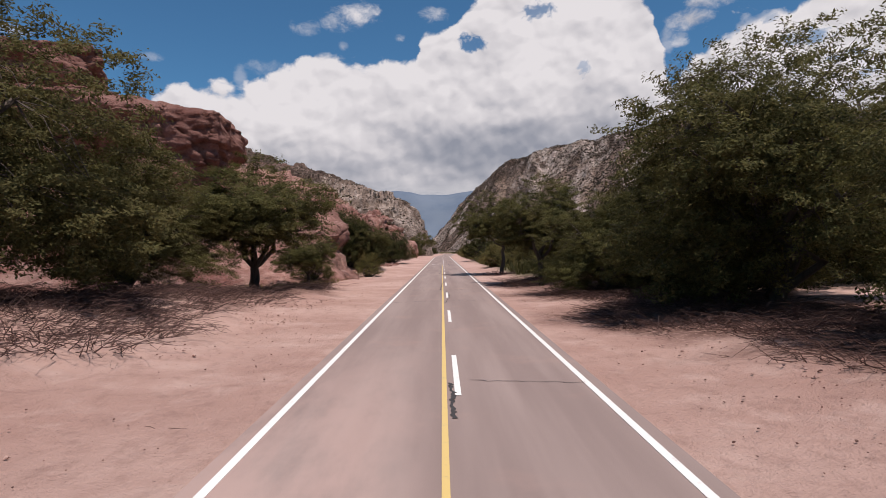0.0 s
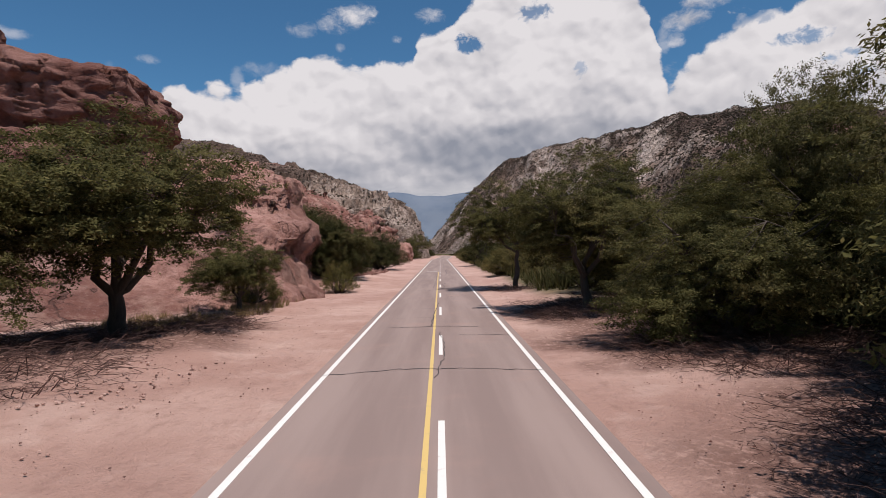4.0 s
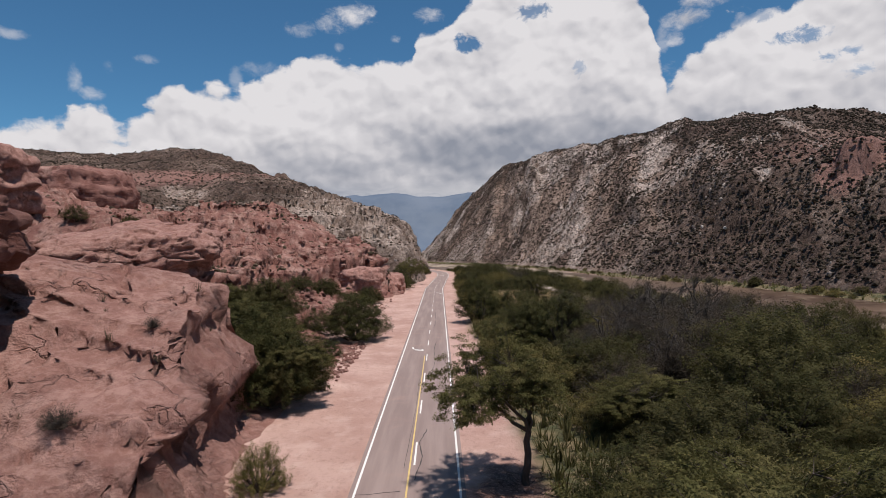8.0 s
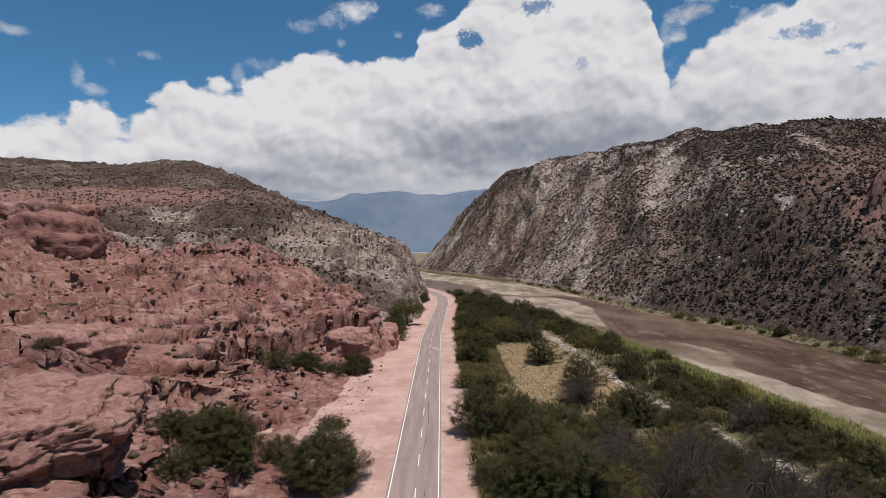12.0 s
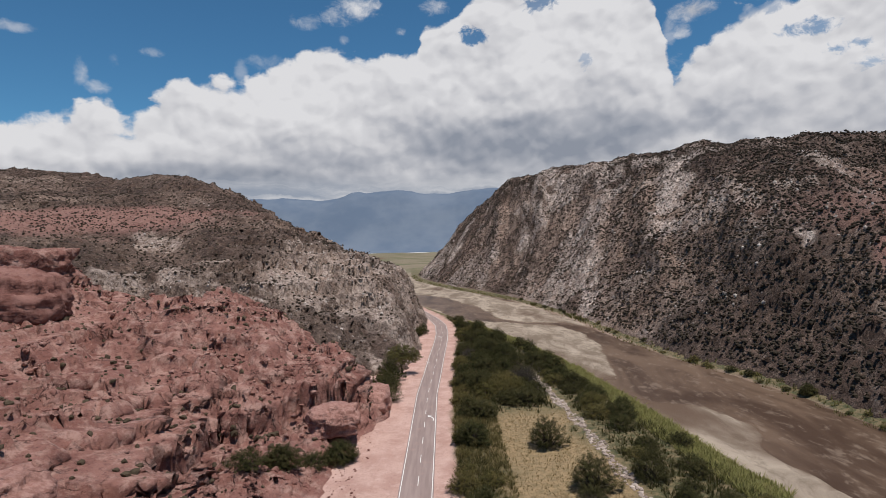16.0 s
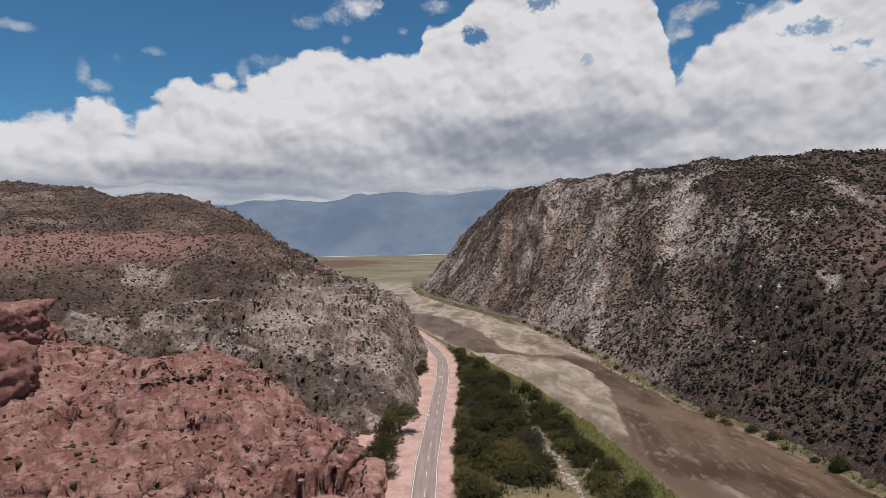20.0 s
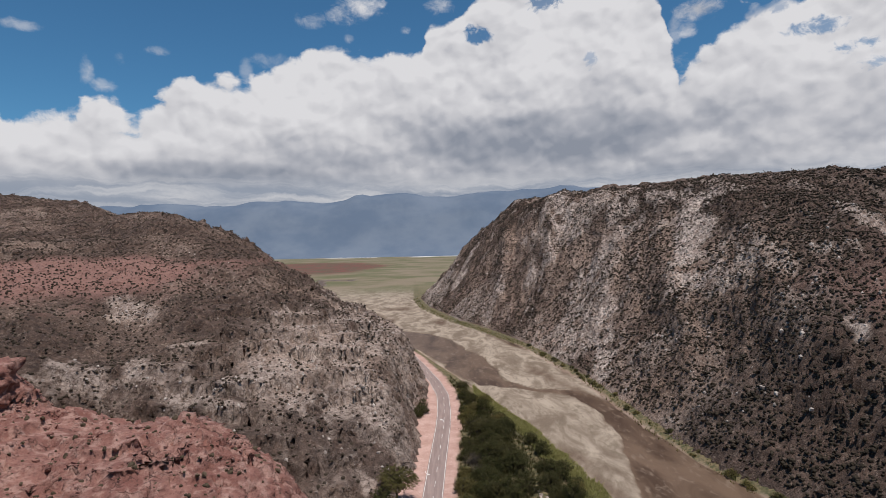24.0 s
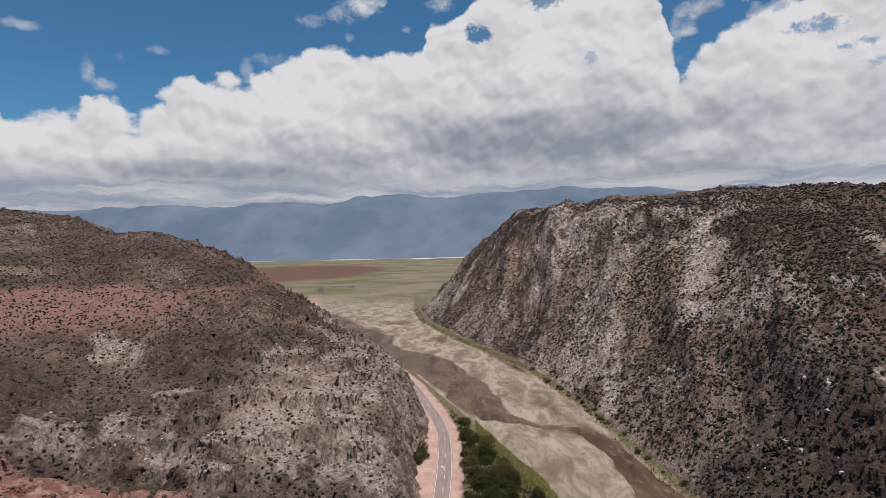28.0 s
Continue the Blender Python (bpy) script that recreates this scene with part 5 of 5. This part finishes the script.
tufts("ledge_scrub", p - (0, 0, .05), .25 + .45 * rng.random(len(p)) ** 2, rng, M_LEDGE, "small dry shrubs rooted in cracks of the sandstone", "shrubs", 26, 1.0, .03)
p, rng = strip(2600, -17, -9, 44, 66, lambda x, y, r: (r < vnoise(x * .4, y * .4, 0, 127)) & (x < -9.8), 25)
tufts("dry_grass", p + (0, 0, .05), .15 + .3 * rng.random(len(p)), rng, M_DRYGRASS, "dry grass at the foot of the red rock", "grass", 14, .9, .03)


# ---- boulders ----
def boulder_mesh(seed, rx, ry, rz, mat, sub=5, rough=1.0):
    bm = bmesh.new()
    bmesh.ops.create_icosphere(bm, subdivisions=sub, radius=1)
    v = np.array([x.co[:] for x in bm.verts])
    f = np.array([[x.index for x in g.verts] for g in bm.faces])
    bm.free()
    box = np.abs(v).max(1)[:, None]
    v = v * (1 + .45 * (1 / np.maximum(box, .6) - 1))
    size = max(rx, ry, rz)
    p = v * (rx, ry, rz)
    k = 1.6 / size
    d = .20 * fbm(p[:, 0] * k + seed, p[:, 1] * k, p[:, 2] * k * 1.3 + .01, 5, seed)
    layer = fbm(p[:, 2] * .9 + .4 * p[:, 0] / size + seed, p[:, 0] * .08, p[:, 1] * .08 + .01, 3, seed + 7)
    crack, tall = cells(p[:, 0] * .35 + p[:, 2] * .12, p[:, 1] * .35 + p[:, 2] * .3, seed + 11)
    bed = p[:, 2] * .8 + .06 * p[:, 0] + .7 * fbm(p[:, 0] * .13, p[:, 1] * .13, 0, 3, seed + 13)
    row = np.floor(bed)
    up = bed - row
    jut = lattice(row, 0 * row, 0 * row, seed + 17)
    nxt = lattice(row + 1, 0 * row, 0 * row, seed + 17)
    bench = jut + (nxt - jut) * step(up, .8, 1.0) - .35 * step(np.abs(up - .88), .1, .0)
    side = step(np.abs(v[:, 2]), .95, .5)
    d = d * rough + .05 * layer + (.6 * (bench - .5) * side) / size + .09 * rough * (tall - .5) - .06 * step(crack, .12, 0) + .03 * fbm(p[:, 0] * .9, p[:, 1] * .9, p[:, 2] * 1.4 + .01, 3, seed + 19)
    p = p * (1 + d)[:, None]
    return quads("boulder", p, f, mat)


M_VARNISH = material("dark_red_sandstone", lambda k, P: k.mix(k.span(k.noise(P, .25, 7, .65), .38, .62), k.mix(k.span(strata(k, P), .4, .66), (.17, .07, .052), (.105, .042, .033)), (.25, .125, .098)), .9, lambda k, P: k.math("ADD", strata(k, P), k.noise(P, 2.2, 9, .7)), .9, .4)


def boulder(x, y, z, rx, ry, rz, turn, seed, label="rounded red sandstone boulder with layered ledges", tilt=0.0, sub=5, lean=0.0):
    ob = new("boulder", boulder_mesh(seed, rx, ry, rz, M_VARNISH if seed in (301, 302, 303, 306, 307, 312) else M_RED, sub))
    ob.matrix_basis = pose(x, y, z, lean, tilt, turn)
    if seed in (304, 305, 309, 310, 311):
        a = ob.data.attributes.new("slab", "FLOAT", "POINT")
        a.data.foreach_set("value", np.full(len(ob.data.vertices), .75, np.float32))
    return tagged(ob, label, "boulder", "red boulders")


boulder(-31.3, 65.5, 15.6, 8.8, 8.0, 3.6, 10, 301, "huge overhanging red boulder above the road", 4, 6)
boulder(-28.4, 63.5, 9.4, 6.3, 6.0, 3.6, 40, 302, sub=6)
boulder(-41.5, 67.5, 18.9, 8.2, 8.0, 2.2, 0, 303, "flat red boulder resting on a larger one", 5, 6)
boulder(-49.5, 70.0, 24.0, 9.5, 9.0, 3.0, 25, 312, "layered red rock block on top of the outcrop", 3, 6)
boulder(-34.5, 105.5, 14.0, 9.8, 7.6, 3.6, 14, 304, "long red boulder lying over a dark hollow", -6, 6, 12)
boulder(-76.0, 134.0, 27.0, 9.5, 8.0, 6.5, -20, 305)
boulder(-50.0, 92.0, 17.0, 9.0, 7.0, 5.0, 30, 306)
boulder(-107.0, 222.0, 32.0, 12.0, 11.0, 10.0, 10, 307, "square red rock block standing over the slope")
boulder(-136.0, 262.0, 40.0, 17.0, 12.0, 9.0, 0, 308)
boulder(-20.5, 205.0, 6.0, 6.0, 5.0, 3.4, 15, 309)
boulder(-15.0, 232.0, 3.0, 5.0, 8.0, 4.0, 0, 310)
boulder(-52.0, 138.0, 16.0, 8.0, 6.0, 4.0, 0, 311)


def rubble(name, x0, x1, y0, y1, n, lo, hi, seed, mat, label, density=None):
    rng = np.random.default_rng(seed)
    x, y = rng.uniform(x0, x1, n), rng.uniform(y0, y1, n)
    if density is not None:
        k = density(x, y) > rng.random(n)
        x, y = x[k], y[k]
    z = np.maximum(ground_z(x, y), hill_red(x, y))
    return blobs(name, np.stack([x, y, z + .05], -1), lo + (hi - lo) * rng.random(len(x)) ** 3, rng, mat, label, "stones", .7)


rubble("rubble", -18, -8.8, 96, 122, 900, .08, .5, 31, M_RED, "loose red stones at the foot of the slope")
rubble("rubble", -22, -11, 140, 215, 600, .06, .35, 32, M_RED, "loose red stones on the sand verge", lambda x, y: vnoise(x * .2, y * .1, 0, 131))
rubble("gravel", -26, -4.2, -4, 70, 9000, .006, .032, 33, M_RED, "small stones scattered over the pink sand", lambda x, y: vnoise(x * .3, y * .3, 0, 133))
rubble("gravel", 4.2, 20, -4, 70, 7000, .006, .03, 34, M_RED, "small stones scattered over the pink sand", lambda x, y: vnoise(x * .3, y * .3, 0, 135))
M_CLOD = material("sand_clod", lambda k, P: k.mix(island(k), (.30, .175, .138), (.5, .33, .27)), .95)
rubble("sand_clods", -17, -6.5, 4, 46, 6000, .01, .06, 36, M_CLOD, "clods of pink sand on the roadside bank", lambda x, y: step(vnoise(x * .35, y * .35, 0, 137), .35, .75))
rubble("sand_clods", 6, 17, 4, 46, 4000, .01, .05, 37, M_CLOD, "clods of pink sand beside the road", lambda x, y: step(vnoise(x * .35, y * .35, 0, 139), .35, .75))
rubble("stone_bank", 30, 50, 124, 285, 15000, .12, .6, 35, M_STONE, "low bank of pale broken stones beside the river", lambda x, y: (np.abs(x - at_y(y, STONES)) < 1.3 + .5 * np.sin(y * .35)) * .9)


# ---- fallen twigs under the trees ----
def twigs(name, spots_, seed, label):
    rng = np.random.default_rng(seed)
    paths = []
    for (cx, cy, r, n) in spots_:
        a, q = rng.uniform(0, 6.28, n), r * np.sqrt(rng.random(n))
        xs, ys = cx + q * np.cos(a), cy + q * np.sin(a)
        for x, y, z in zip(xs, ys, np.maximum(ground_z(xs, ys), hill_red(xs, ys)) + .03):
            if abs(x) < 4.6:
                continue
            b, l = rng.uniform(0, 6.28), rng.uniform(.08, .42)
            e = (x + l * math.cos(b), y + l * math.sin(b), z + rng.uniform(-.02, .1))
            paths.append((limb((x, y, z), e, rng, .02, 3, .25), np.linspace(.007, .003, 3)))
    return tagged(new(name, tubes(name, paths, M_TWIG, 3)), label, "twigs", kind="stuff")


M_TWIG = material("dead_twig", lambda k, P: k.mix(island(k), (.05, .026, .021), (.13, .072, .058)), .95)
twigs("fallen_twigs", [(-16, 24, 6.5, 4200), (-14.5, 32, 5.5, 2500), (-13.2, 43, 5.5, 2500)], 41, "tangle of fallen brown twigs under the trees")
twigs("fallen_twigs", [(11.5, 25, 6.5, 4200), (14, 15, 6, 3000), (10.6, 36, 5, 2200), (8, 48, 4, 1200), (7, 67, 3, 400)], 42, "tangle of fallen brown twigs under the trees")
twigs("fallen_twigs", [(-13.5, 20, 3.5, 1500), (-12.5, 26, 3, 1200), (-11.5, 36, 3, 700)], 44, "brown litter of twigs spilling down the bank")
def brush(name, spots_, seed, label):
    """Low dead branches that lean out from under the trees."""
    rng = np.random.default_rng(seed)
    paths = []
    for cx, cy, r, n in spots_:
        a, q = rng.uniform(0, 6.28, n), r * np.sqrt(rng.random(n))
        xs, ys = cx + q * np.cos(a), cy + q * np.sin(a)
        for x, y, z, b in zip(xs, ys, np.maximum(ground_z(xs, ys), hill_red(xs, ys)), a):
            if abs(x) < 5.2:
                continue
            b, l = b + rng.normal(0, .8), rng.uniform(.5, 1.7)
            e = np.array((x + l * math.cos(b), y + l * math.sin(b), z + rng.uniform(-.02, .4)))
            p = limb((x, y, z), e, rng, .12, 4, .25)
            paths.append((p, np.linspace(.016, .005, 4)))
            for _ in range(2):
                m = p[int(rng.integers(1, 4))]
                c = b + rng.normal(0, .9)
                paths.append((limb(m, m + np.array((.5 * l * math.cos(c), .5 * l * math.sin(c), rng.uniform(-.1, .15))), rng, .05, 3, .2), np.linspace(.009, .004, 3)))
    return tagged(new(name, tubes(name, paths, M_TWIG, 3)), label, "branches", kind="stuff")


brush("dead_branches", [(12.0, 24, 6.0, 950), (13.5, 15, 5.5, 600), (11.0, 36, 4.5, 420), (8.4, 48, 4.0, 420), (7, 67.5, 2.8, 90)], 45, "dark tangle of dead branches on the sand")
brush("dead_branches", [(-15.5, 24, 6.0, 800), (-13.0, 18.5, 4.5, 650), (-14.0, 32, 5.0, 500), (-13.2, 42, 5.0, 520)], 46, "dark tangle of dead branches under the trees")
twigs("dry_branch", [(-4.95, 10.7, .2, 2)], 43, "thin dry branch lying on the sand")


# ---- road wear and arrows ----
def crack(pts, width, seed):
    rng = np.random.default_rng(seed)
    pts = np.asarray(pts, float)
    seg = np.linspace(0, len(pts) - 1, 9 * (len(pts) - 1) + 1)
    x = np.interp(seg, range(len(pts)), pts[:, 0]) + rng.normal(0, .025, len(seg))
    y = np.interp(seg, range(len(pts)), pts[:, 1]) + rng.normal(0, .035, len(seg))
    d = np.stack([np.gradient(x), np.gradient(y)], -1)
    d /= np.linalg.norm(d, axis=1)[:, None] + 1e-9
    n = np.stack([-d[:, 1], d[:, 0]], -1) * (width * rng.uniform(.5, 1.3, len(seg)))[:, None]
    m = len(seg)
    co = np.concatenate([np.stack([x + n[:, 0], y + n[:, 1], np.full(m, .013)], -1), np.stack([x - n[:, 0], y - n[:, 1], np.full(m, .013)], -1)])
    i = np.arange(m - 1)
    ob = new("crack", quads("crack", co, np.stack([i, i + 1, m + i + 1, m + i], -1)[:, ::-1], M_TAR, False))
    ob.parent = road
    return ob


for i, c in enumerate([[(.5, 13.9), (1.8, 13.6), (3.0, 13.4)], [(-3.1, 33.6), (-1, 34.3), (1, 34.2), (3.1, 33.7)], [(-2.2, 43.6), (0, 43.9), (1.9, 43.5)], [(-2.0, 47.3), (0, 47.6)],
                       [(1.0, 41), (3.0, 40.8)], [(-1.5, 52), (0, 52.4)], [(-2.2, 60), (0, 60.1)], [(.6, 60.5), (1.5, 61.5), (2.2, 61.8)], [(.35, 70), (.7, 74), (.4, 77), (.9, 80)],
                       [(.05, 33), (.3, 36), (.35, 39), (.15, 42)], [(-.2, 44), (-.15, 49), (.1, 56)], [(1.0, 100), (1.3, 108), (1.1, 116), (1.4, 124)],
                       [(-.4, 72), (-.2, 86), (-.3, 98)], [(-3.0, 68), (-.5, 68.4)], [(.9, 140), (1.2, 152), (.9, 166)]]):
    crack(c, .014 + .009 * (i % 3), 50 + i)
crack([(.1, 10.9), (.06, 11.8), (.12, 12.6), (.05, 13.6)], .045, 81)


def arrow(x, y, flip, way=1):
    """A bent lane arrow, painted along the road."""
    shaft = [(-.55, -2.2), (-.38, -2.2), (-.36, -.9), (-.2, .0), (.15, .75), (.45, 1.15), (.3, 1.3), (-.05, .95), (-.4, .2), (-.54, -.8)]
    head = [(.85, .75), (.95, 2.2), (-.1, 1.75)]
    bm = bmesh.new()
    for shape, lift in ((shaft, .010), (head, .011)):
        bm.faces.new([bm.verts.new((x + flip * a * 1.15, y + way * b * (1.1 if way > 0 else .75), lift)) for a, b in shape])
    bmesh.ops.recalc_face_normals(bm, faces=bm.faces)
    for f in bm.faces:
        if f.normal.z < 0:
            f.normal_flip()
    me = bpy.data.meshes.new("lane_arrow")
    bm.to_mesh(me)
    bm.free()
    me.materials.append(M_WHITE)
    ob = new("lane_arrow", me)
    ob.parent = road


arrow(-1.4, 117.5, 1, -1)
arrow(1.9, 224.5, -1)
arrow(3.6, 360, -1)
arrow(-1.3, 300, 1, -1)
